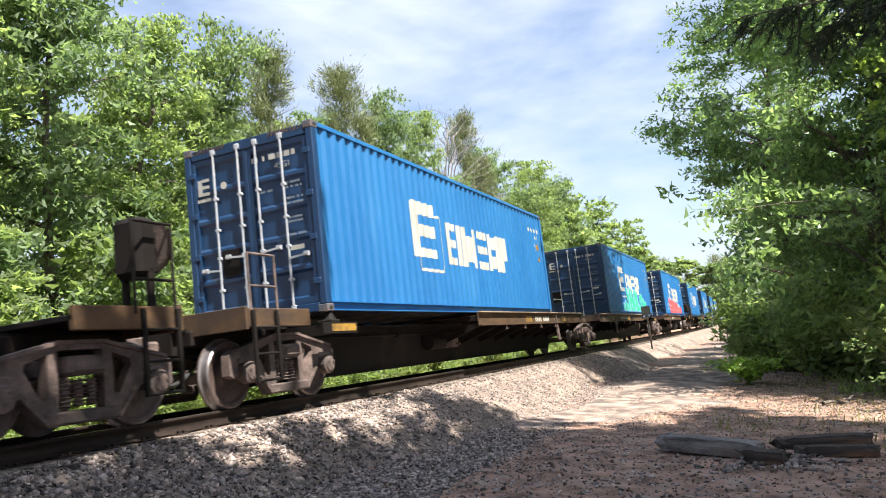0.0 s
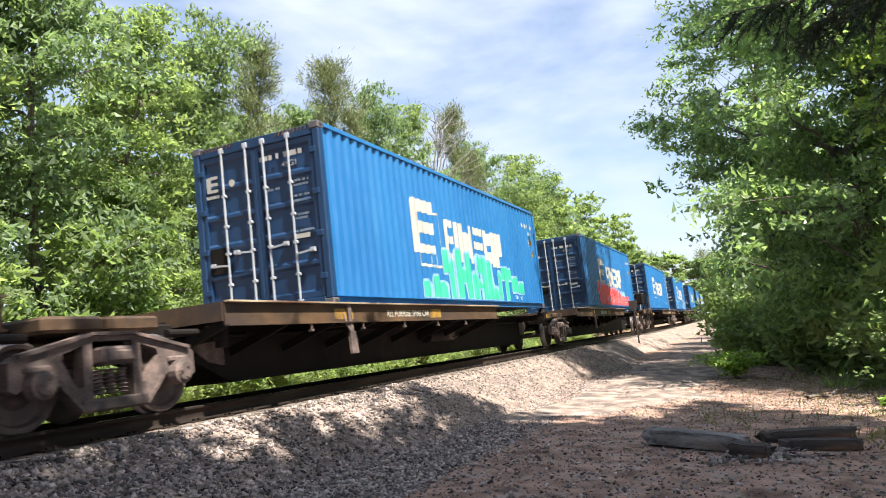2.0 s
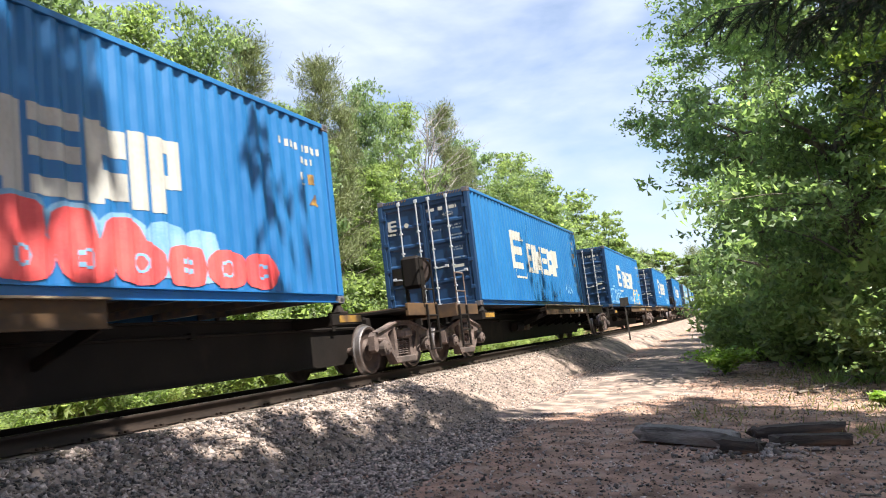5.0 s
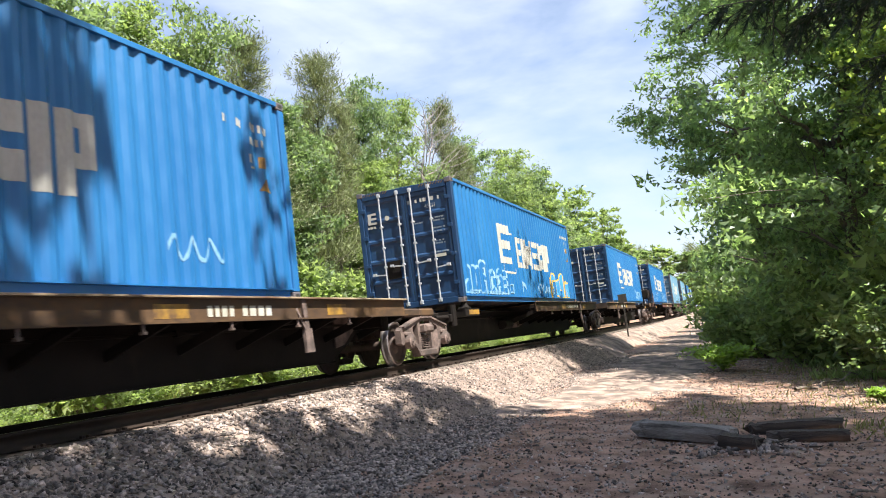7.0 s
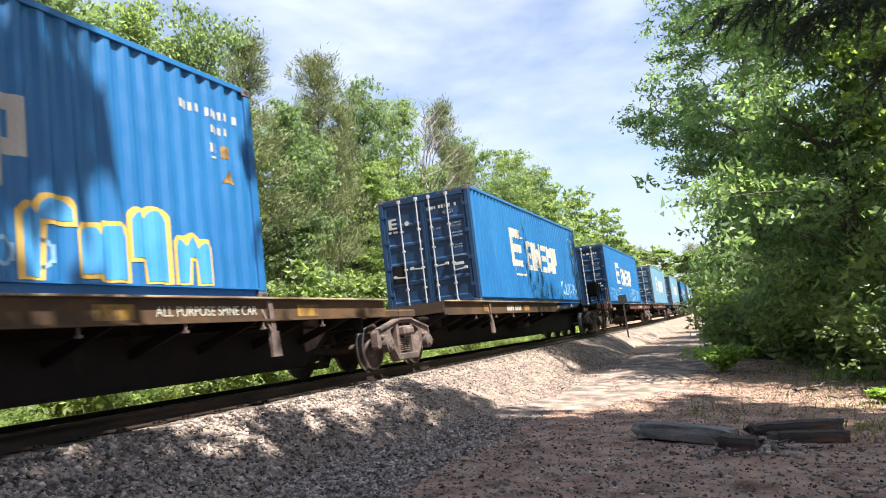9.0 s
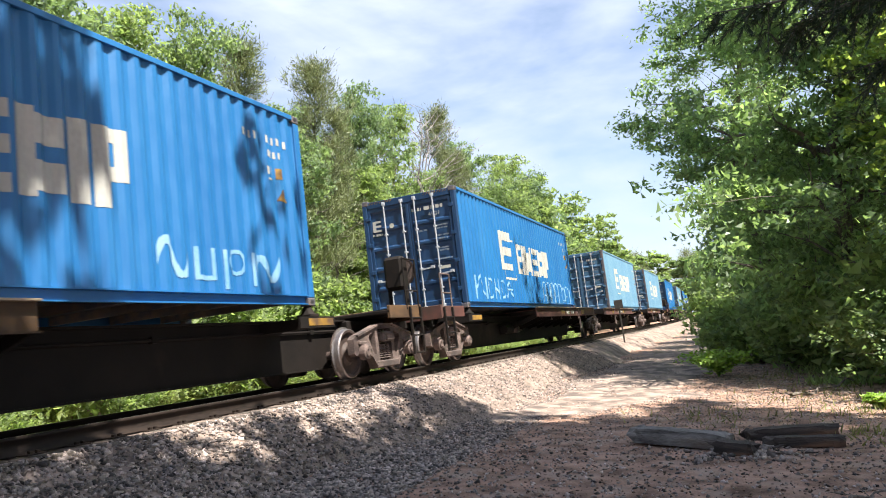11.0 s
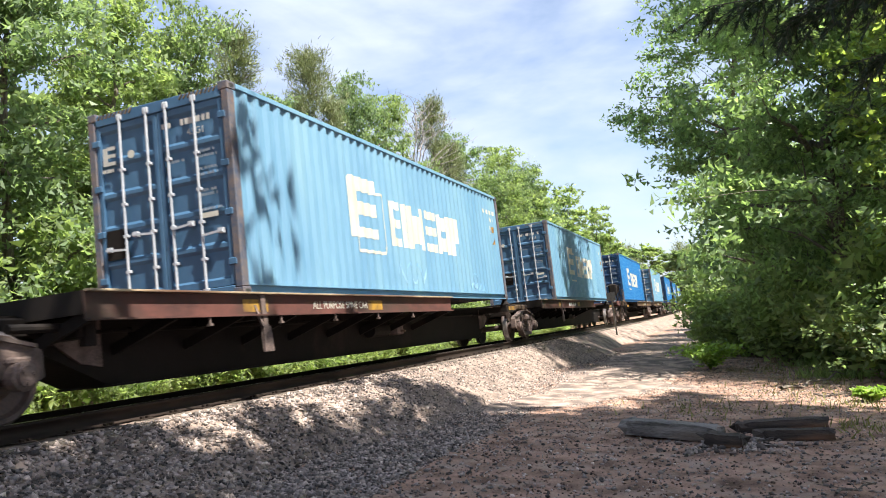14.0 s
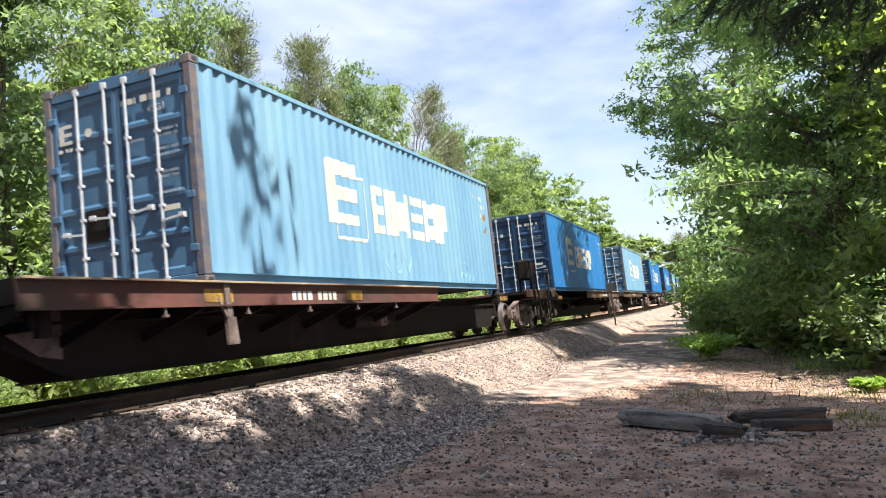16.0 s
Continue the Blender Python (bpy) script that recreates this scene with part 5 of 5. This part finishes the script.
def build_woods():
    rnd = random.Random(11)
    near = {
        "oak": broadleaf("oak_tree", "tall leafy broadleaf tree in full summer green", 12.0, 3.2, 0.06, 26000, 0.12, "leaf", 21, cone=True, up=0.45, limbs=26, twigs=2, clump=0.75),
        "birch": broadleaf("birch_tree", "slender leafy tree with light green crown", 12.5, 2.6, 0.08, 24000, 0.112, "leaf2", 22, cone=True, up=0.45, limbs=24, twigs=2, clump=0.7),
        "maple": broadleaf("maple_tree", "dense dark green leafy tree", 11.0, 3.0, 0.05, 26000, 0.12, "leaf3", 23, cone=True, up=0.45, limbs=24, twigs=2, clump=0.75),
        "pine": white_pine("pine_tree", "white pine with up-swept yellowish green brushes", 13.0, 2.6, 0.3, 24000, "needle", 24, bare=0.1, nsize=0.22, fluff=0.19),
        "pine2": white_pine("pine_tree", "thin white pine with many dead lower branches", 13.0, 2.2, 0.35, 18000, "needle", 25, bare=0.3, nsize=0.22, fluff=0.19),
        "dead": dead_tree("dead_tree", "bare grey dead tree with spreading branches", 12.0, 26),
        "shrub": shrub("shrub", "low bright green leafy shrub", 1.9, 1.3, 3600, 0.11, "leaf2", 27),
        "sapling": shrub("sapling", "leafy green sapling at the wood's edge", 3.6, 1.3, 4800, 0.135, "leaf2", 28),
    }
    far = {
        "oak": broadleaf("oak_tree", "distant leafy green tree", 12.0, 3.4, 0.08, 3200, 0.5, "leaf", 31, clump=1.0, limbs=9, twigs=1),
        "birch": broadleaf("birch_tree", "distant light green leafy tree", 12.0, 2.8, 0.1, 2800, 0.46, "leaf2", 32, clump=1.0, limbs=9, twigs=1),
        "ash": broadleaf("ash_tree", "leafy green tree further along the line", 12.0, 3.2, 0.06, 7500, 0.26, "leaf", 34, clump=0.85, limbs=18, twigs=1, cone=True, up=0.45),
        "elm": broadleaf("elm_tree", "light green leafy tree further along the line", 12.0, 2.8, 0.08, 7000, 0.25, "leaf2", 35, clump=0.8, limbs=18, twigs=1, cone=True, up=0.45),
        "pine": white_pine("pine_tree", "distant pine with dark green crown", 13.0, 2.6, 0.15, 5200, "needle", 33, nsize=0.5, arms=3, fluff=0.55),
    }
    spots, farspots = [], []
    # the front rank behind the train: place along the line, kind, height, breadth
    front = ((5.5, "oak", 10.5, 0.95), (9.0, "birch", 11.0, 1.0), (12.6, "maple", 11.6, 0.95), (15.6, "birch", 12.6, 0.85), (18.6, "oak", 13.6, 0.72),
             (21.6, "pine2", 12.2, 0.85), (23.4, "maple", 9.6, 0.8), (26.0, "pine", 13.0, 0.78), (27.6, "pine2", 12.0, 0.7), (29.5, "birch", 10.2, 0.8),
             (31.4, "maple", 12.4, 0.75), (33.8, "birch", 14.8, 0.75), (37.2, "oak", 11.4, 0.85), (40.0, "pine", 14.4, 0.9), (43.5, "pine2", 13.4, 0.9),
             (46.0, "maple", 12.8, 0.9), (49.5, "oak", 13.4, 0.95), (54.3, "birch", 16.4, 1.0), (58.5, "oak", 13.6, 0.95), (62.0, "maple", 13.6, 1.0))
    tall = {"oak": 11.9, "birch": 12.4, "maple": 10.9, "pine": 13.2, "pine2": 13.2}
    for s, k, h, w in front:
        spots.append((k, centre(s) - 8.5 + rnd.uniform(-0.4, 0.4), s, w, 1.02 * h / (w * tall[k])))
    behind = ((8.0, "oak", 12.0), (13.5, "maple", 12.5), (19.5, "birch", 12.6), (24.0, "oak", 12.4), (31.0, "maple", 11.5), (37.0, "oak", 12.6),
              (43.0, "birch", 12.6), (49.0, "maple", 12.0), (56.0, "oak", 14.0), (62.0, "birch", 14.0))
    for s, k, h in behind:
        spots.append((k, centre(s) - 12.4 + rnd.uniform(-0.8, 0.8), s, 1.05, h / (1.05 * tall[k])))
    for s, u, k, sc in ((35.8, -7.6, "dead", 1.06), (38.4, -8.4, "dead", 1.04)):
        spots.append((k, centre(s) + u, s, sc, 1.0))
    i = 0
    s = 5.0
    while s < 60:
        spots.append((("shrub", "sapling", "shrub")[i % 3], centre(s) - 4.9 - rnd.uniform(0, 1.1), s, rnd.uniform(0.6, 1.0), rnd.uniform(0.8, 1.1)))
        s += rnd.uniform(1.0, 1.9)
        i += 1
    s = 8.0
    while s < 40:
        spots.append(("sapling", centre(s) - 5.9 - rnd.uniform(0, 0.9), s, rnd.uniform(1.0, 1.6), rnd.uniform(0.9, 1.15)))
        s += rnd.uniform(1.6, 2.8)
    kinds = ("oak", "birch", "oak", "pine")
    nearer = ("ash", "elm", "ash", "elm")
    for lane, u0, step in ((0, -7.5, 4.6), (1, -12.5, 6.0), (2, -20.0, 12.0)):
        s = 63.0 if lane < 2 else 12.0
        while s < (330 if lane < 2 else 130):
            farspots.append(((nearer if lane == 0 and s < 110 else kinds)[i % 4], centre(s) + u0 - rnd.uniform(0, 3), s, rnd.uniform(0.85, 1.15), rnd.uniform(0.9, 1.1)))
            s += step * rnd.uniform(0.8, 1.3) * (1 if s < 120 else 1.8)
            i += 1
    # the open side, far along
    s = 62.0
    while s < 330:
        for u0 in (9.2, 14.0):
            farspots.append(((nearer if s < 115 else kinds)[i % 4], centre(s) + u0 + rnd.uniform(0, 2.4), s, rnd.uniform(0.8, 1.05), rnd.uniform(0.85, 1.1)))
            i += 1
        s += rnd.uniform(4.5, 7.0) * (1 if s < 120 else 1.8)
    # across the end of the view
    for k in range(16):
        farspots.append((kinds[k % 4], -62 + k * 5.6 + rnd.uniform(-1, 1), 345 + rnd.uniform(-8, 8), rnd.uniform(2.0, 2.4), 1.0))
    for k in range(6):
        farspots.append((kinds[k % 4], -20.5 + k * 5.0 + rnd.uniform(-1, 1), 296 + rnd.uniform(-6, 6), rnd.uniform(1.7, 2.0), 1.0))
    for k in range(9):
        farspots.append((kinds[k % 4], -10.5 + k * 2.1 + rnd.uniform(-0.5, 0.5), 190 + rnd.uniform(-6, 6), rnd.uniform(1.0, 1.3), rnd.uniform(1.0, 1.2)))
    place(near, spots, rnd)
    place(far, farspots, rnd)
    # the open side near the camera: finer leaves
    right = {
        "big": broadleaf("maple_tree", "large overhanging maple with dense backlit leaves", 13.0, 4.6, 0.06, 50000, 0.105, "leaf4", 41, corners=3, limbs=34, clump=0.75, twigs=2, cone=True, up=0.45),
        "mid": broadleaf("oak_tree", "leafy oak at the edge of the path", 10.5, 3.6, 0.05, 25000, 0.105, "leaf4", 42, corners=3, limbs=26, clump=0.7, cone=True, up=0.45),
        "over": broadleaf("oak_tree", "tall oak leaning its leafy crown over the path", 16.5, 4.3, 0.28, 36000, 0.115, "leaf4", 47, corners=3, limbs=26, clump=0.8, twigs=2, up=0.45),
        "lite": broadleaf("birch_tree", "bright green young tree beside the path", 8.0, 2.8, 0.05, 11000, 0.088, "leaf4", 43, corners=4, limbs=20, clump=0.65, cone=True, up=0.45),
        "young": broadleaf("beech_tree", "young tree with bright yellow-green sunlit leaves", 9.0, 2.9, 0.2, 10000, 0.088, "bright", 46, corners=4, limbs=22, clump=0.6, up=0.45),
        # unseen shade caster with coarse leaves, added for its shadow only
        "tall": broadleaf("oak_tree", "unseen tall oak, added so its high crown shades the path", 14.0, 6.4, 0.5, 11500, 0.38, "leaf", 45, limbs=22, clump=1.0),
        "shrub": shrub("shrub", "leafy green shrub at the edge of the path", 1.7, 1.2, 3600, 0.11, "leaf2", 44),
    }
    place(right, [
        # oaks out of view, set where their shade meets path, bank and containers
        ("tall", 3.9, -0.6, 0.9, 1.65), ("tall", 5.9, 6.2, 0.9, 1.5), ("tall", 5.5, 3.0, 0.75, 1.75),
        ("big", 2.5, 22.4, 1.05, 1.25), ("over", 0.2, 29.0, 1.0, 1.0), ("mid", 5.2, 17.8, 0.95, 1.05), ("lite", 3.4, 27.0, 1.0, 1.0),
        ("lite", 0.8, 36.0, 1.1, 1.1), ("mid", 1.2, 41.5, 1.0, 1.05), ("big", 2.0, 51.0, 0.9, 0.9), ("mid", 2.2, 58.0, 1.0, 1.1),
        ("lite", 4.6, 15.2, 0.75, 0.85), ("lite", 2.3, 25.2, 0.8, 0.9), ("lite", 1.4, 29.0, 0.75, 0.8), ("mid", 4.1, 21.0, 0.95, 1.2), ("mid", 4.4, 24.0, 0.95, 1.1),
        ("young", 4.3, 17.0, 1.0, 1.05), ("young", 5.2, 21.5, 1.0, 1.2),
        ("shrub", -0.7, 27.2, 1.3, 1.2), ("shrub", 0.3, 25.0, 1.3, 1.2), ("shrub", 1.2, 22.2, 1.2, 1.1),
        ("shrub", 3.3, 14.6, 1.0, 1.0), ("shrub", 2.9, 17.2, 1.2, 1.1), ("shrub", 2.3, 20.2, 1.3, 1.2), ("shrub", 3.6, 18.4, 1.5, 1.5), ("shrub", 1.9, 24.0, 1.0, 1.0), ("shrub", 1.5, 28.0, 1.1, 1.0),
        ("shrub", 1.1, 32.0, 1.2, 1.0), ("shrub", 0.8, 37.0, 1.2, 1.1), ("shrub", 0.5, 43.0, 1.4, 1.1), ("shrub", 3.2, 12.4, 0.6, 0.7), ("shrub", 0.3, 50.0, 1.6, 1.2),
        # further added oaks behind the camera, also out of view
        ("tall", 8.5, -5.0, 1.1, 1.2), ("tall", 3.0, -13.0, 1.0, 1.0), ("tall", -16.5, -6.0, 0.85, 1.0)], rnd, True)


build_woods()


def hemlock_bough():
    """Dark drooping boughs of an evergreen that stands just outside the view."""
    rnd, rng = random.Random(5), np.random.default_rng(5)
    tree = tagged(new("hemlock_tree"), "dark hemlock with drooping feathery boughs", "tree")
    bm = bmesh.new()
    limb(bm, crook((3.9, 7.6, -0.2), (4.1, 7.7, 9.0), rnd, 0.01, 8), 0.17, 0.05, 9)
    pos, ways = [], []
    boughs = (((4.0, 7.65, 4.75), (-0.1, 8.8, 4.9)), ((4.0, 7.65, 4.6), (0.7, 8.6, 4.55)), ((4.0, 7.65, 5.4), (1.5, 8.8, 5.1)),
              ((4.0, 7.65, 4.3), (1.25, 8.7, 4.0)), ((4.0, 7.65, 4.0), (1.75, 8.5, 3.75)), ((4.0, 7.65, 6.0), (2.2, 7.0, 5.6)))
    for a, b in boughs:
        br = crook(a, b, rnd, 0.05, 6)
        limb(bm, br, 0.035, 0.006, 5)
        d = (Vector(b) - Vector(a)).normalized()
        for k in range(105):
            t = rnd.uniform(0.12, 1.0)
            i = min(int(t * 6), 5)
            at = br[i].lerp(br[i + 1], t * 6 - i)
            w = (d * 0.6 + Vector((rnd.gauss(0, 0.7), rnd.gauss(0, 0.7), -0.45 - rnd.random() * 0.8))).normalized()
            L = rnd.uniform(0.3, 0.95) * (1.15 - 0.5 * t)
            limb(bm, [at, at + w * L], 0.006, 0.002, 3)
            for z in range(95):
                pos.append(tuple(at + w * L * rnd.random()))
                ways.append(tuple(w))
    part("trunk", bm, "bark", tree)
    v, f = needle_arrays(np.array(pos), np.array(ways), 0.075, rng)
    put("needles", raw_mesh("needles", v, f, "hemlock"), tree)


hemlock_bough()


# ---------------------------------------------------------------- small things by the path
def old_tie(name, label, at, size, material, seed, turn=0, tilt=0):
    """A split and rotten length of sleeper with ragged ends."""
    rnd = random.Random(seed)
    L, W, H = size
    bm = bmesh.new()
    n, rings = 14, []
    for i in range(n + 1):
        x = -L / 2 + L * i / n
        e = min(i, n - i) / n
        ring = []
        for y, z in ((-0.5, 0), (0.5, 0), (0.52, 0.45), (0.47, 0.93), (0.2, 1.0), (-0.15, 0.97), (-0.46, 0.95), (-0.52, 0.5)):
            k = 1 - (0.25 * rnd.random() if e < 0.08 else 0.07 * rnd.random())
            ring.append(bm.verts.new((x + rnd.uniform(-1, 1) * (0.07 if e == 0 else 0.02), y * W * k, z * H * (k if z else 1) - (0.05 * H * rnd.random() if z > 0.8 else 0))))
        rings.append(ring)
    for r0, r1 in zip(rings, rings[1:]):
        for k in range(8):
            bm.faces.new((r0[k], r0[(k + 1) % 8], r1[(k + 1) % 8], r1[k]))
    bm.faces.new(rings[0])
    bm.faces.new(rings[-1])
    ob = put(name, mesh_of(bm, material, name), None, pose(at[0], at[1], at[2], 0, tilt, turn))
    return tagged(ob, label, "timber", "broken ties by the path")


old_tie("old_tie", "grey weathered broken railway tie lying on gravel", (-0.93, 9.95, 0.0), (1.25, 0.3, 0.2), "oldtie", 2, -16, 2)
old_tie("old_tie", "dark rotten broken railway tie lying on gravel", (0.32, 10.55, 0.0), (1.05, 0.24, 0.15), "rotten", 3, 8, -3)
old_tie("old_tie", "dark split tie fragment with reddish broken wood", (0.45, 9.95, -0.01), (0.8, 0.2, 0.13), "rotten", 4, 4, -1)
old_tie("tie_stub", "short black charred-looking end of a tie", (-0.3, 9.45, -0.02), (0.5, 0.24, 0.16), "rotten", 5, -20, 2)


def splinters():
    rnd = random.Random(9)
    for k in range(9):
        bm = beam(bmesh.new(), (0, 0, 0.012), (rnd.uniform(0.1, 0.3), 0, 0.03), 0.03, 0.02, 0.01, 0.01)
        ob = put("wood_splinter", mesh_of(bm, "rotten", "wood_splinter"), None, pose(rnd.uniform(-0.3, 0.6), rnd.uniform(9.3, 9.8), 0, 0, 0, rnd.uniform(0, 360)))
        tagged(ob, "reddish brown splinter of rotten wood on gravel", "wood splinter", "splinters by the old ties")


splinters()


def signpost():
    p = tagged(new("signpost"), "thin leaning dark metal post with a small plate", "signpost")
    p.matrix_basis = pose(-5.55, 36.6, 0.05, 0, -5, 0)
    part("post", box(bmesh.new(), -0.035, 0.035, -0.025, 0.025, -0.3, 2.35, 0.006), "sign", p)
    part("plate", box(bmesh.new(), -0.2, 0.2, -0.035, -0.027, 1.95, 2.35, 0.003), "sign", p)


signpost()


def fern(at, size, seed, label):
    rnd, rng = random.Random(seed), np.random.default_rng(seed)
    b = tagged(new("fern_clump"), label, "fern", "bright weeds on the path")
    b.matrix_basis = pose(*at)
    bm, pos = bmesh.new(), []
    for k in range(30):
        a, r = k * 2.4, size * rnd.uniform(0.3, 1.0)
        pts = [Vector((math.cos(a) * r * t, math.sin(a) * r * t, size * (1.5 * t - 0.95 * t * t) * rnd.uniform(0.7, 1.0))) for t in np.linspace(0, 1, 6)]
        limb(bm, pts, 0.006, 0.002, 3)
        for p in pts[1:]:
            for z in range(9):
                pos.append(tuple(p + Vector((rnd.gauss(0, 0.08), rnd.gauss(0, 0.08), rnd.gauss(0.02, 0.04))) * size * 1.6))
    part("stems", bm, "fern", b)
    pos = np.array(pos)
    pos[:, 2] = np.maximum(pos[:, 2], 0.02)
    v, f = leaf_arrays(pos, 0.055, rng, long=2.2, up=0.9)
    put("fronds", raw_mesh("fronds", v, f, "fern"), b)


fern((-0.85, 20.2, 0.0), 0.95, 1, "bright yellow-green fern clump growing on the gravel path")
fern((1.75, 13.6, 0.0), 0.28, 2, "small bright green weed at the edge of the path")


def fallen_branch(at, to, r, seed):
    rnd = random.Random(seed)
    bm = bmesh.new()
    br = crook(at, to, rnd, 0.1, 6)
    limb(bm, br, r, r * 0.3, 6)
    for k in range(4):
        q = br[2 + k % 4]
        limb(bm, [q, q + Vector((rnd.uniform(-0.3, 0.3), rnd.uniform(-0.3, 0.3), rnd.uniform(0, 0.12)))], r * 0.4, r * 0.15, 4)
    tagged(put("fallen_branch", mesh_of(bm, "bark", "fallen_branch")), "dry brown fallen branch on the ground", "branch", "fallen branches")


fallen_branch((0.55, 15.3, 0.03), (1.75, 17.0, 0.12), 0.035, 1)
fallen_branch((0.6, 7.1, 0.02), (0.95, 7.5, 0.03), 0.015, 2)
fallen_branch((1.0, 14.4, 0.03), (2.0, 14.0, 0.06), 0.02, 3)


# ---------------------------------------------------------------- stones, grass and litter
def stones(name, label, n, place_fn, size, seed, material="stone"):
    rng = np.random.default_rng(seed)
    base = np.array([(1, 0, 0), (-1, 0, 0), (0, 1, 0), (0, -1, 0), (0, 0, 1), (0, 0, -1)], dtype=float)
    tri = np.array([(0, 2, 4), (2, 1, 4), (1, 3, 4), (3, 0, 4), (2, 0, 5), (1, 2, 5), (3, 1, 5), (0, 3, 5)])
    pos = place_fn(rng, n)
    n = len(pos)
    sz = size * (0.45 + 1.1 * rng.random((n, 1, 1)) ** 1.6) * (1 - 0.35 * smooth(8, 13, pos[:, 1]))[:, None, None]
    v = base[None] * (0.6 + 0.5 * rng.random((n, 6, 3))) * (0.7 + 0.9 * rng.random((n, 1, 3))) + rng.normal(size=(n, 6, 3)) * 0.28
    # turn each stone its own way
    q = rng.normal(size=(n, 4))
    q /= np.linalg.norm(q, axis=1, keepdims=True)
    w, x, y, z = q.T
    R = np.stack([np.stack([1 - 2 * (y * y + z * z), 2 * (x * y - w * z), 2 * (x * z + w * y)], -1),
                  np.stack([2 * (x * y + w * z), 1 - 2 * (x * x + z * z), 2 * (y * z - w * x)], -1),
                  np.stack([2 * (x * z - w * y), 2 * (y * z + w * x), 1 - 2 * (x * x + y * y)], -1)], -2)
    v = np.einsum("nij,nkj->nki", R, v) * sz * np.array([1, 1, 0.75]) + pos[:, None, :]
    faces = (tri[None] + 6 * np.arange(n)[:, None, None]).reshape(-1, 3)
    tagged(new(name, raw_mesh(name, v.reshape(-1, 3), faces, material)), label, "gravel", kind="stuff")


def on_bank(rng, n):
    s = 3.2 + 24 * rng.random(n) ** 1.35
    u = 1.25 + 2.5 * rng.random(n)
    keep = (s < 13) | (rng.random(n) < 0.6)
    s, u = s[keep], u[keep]
    return np.stack([centre(s) + u, s, np.maximum(ballast_z(s, u), ground_z(centre(s) + u, s)) + 0.006], -1)


def on_path(rng, n):
    y = 4.0 + 26 * rng.random(n) ** 1.3
    x = centre(y) + 2.6 + 6.4 * rng.random(n) ** 1.15
    keep = rng.random(n) < 1.0 - 0.65 * smooth(-4.6, -2.4, x) * smooth(14, 11, y)
    x, y = x[keep], y[keep]
    return np.stack([x, y, ground_z(x, y) + 0.006], -1)


def by_ties(rng, n):
    x, y = -0.25 + 0.35 * rng.normal(size=n), 9.35 + 0.25 * rng.normal(size=n)
    return np.stack([x, y, ground_z(x, y) + 0.01], -1)


stones("ballast_stones", "loose crushed grey ballast stones on the bank", 48000, on_bank, 0.025, 1)
stones("path_gravel", "small grey stones strewn over the soil path", 46000, on_path, 0.02, 2)


def on_soil(rng, n):
    y = 4.2 + 13 * rng.random(n) ** 1.5
    x = -4.6 + 7.0 * rng.random(n)
    return np.stack([x, y, ground_z(x, y) + 0.002], -1)


stones("soil_clods", "dark crumbs of soil and bark on the path", 9000, on_soil, 0.014, 6, "clod")
stones("stone_heap", "small heap of stones beside the broken ties", 160, by_ties, 0.045, 3)


def grass(name, label, spots, n, height, seed, material="grass"):
    rng = np.random.default_rng(seed)
    spots = np.array(spots, dtype=float)
    pick = rng.integers(0, len(spots), n)
    r = spots[pick, 2:3]
    xy = spots[pick, :2] + rng.normal(size=(n, 2)) * r
    z = ground_z(xy[:, 0], xy[:, 1])
    c = np.concatenate([xy, z[:, None]], 1)
    way = np.tile(np.array([[0, 0, 1.0]]), (n, 1))
    v, f = needle_arrays(c, way, height, rng)
    tagged(new(name, raw_mesh(name, v, f, material)), label, "grass", kind="stuff")


grass("grass_tufts", "thin dry grass tufts on the path's edge", [(1.6, 13.0, 0.5), (0.9, 15.0, 0.7), (-0.4, 12.6, 0.6), (1.4, 17.0, 0.6), (0.6, 20.0, 0.5), (1.1, 22, 0.6), (1.3, 10.9, 0.35), (0.4, 26, 0.6), (-0.3, 31, 0.8), (-0.8, 37, 0.8)], 1500, 0.12, 4)
grass("verge_grass", "rough green verge grass at the foot of the trees", [(centre(y) - 5.0 - 0.4 * (y % 3), y, 0.8) for y in range(4, 60, 2)] + [(2.4 - 0.035 * y, y, 0.4) for y in range(18, 50, 3)], 12000, 0.26, 5, "leaf2")

motions()
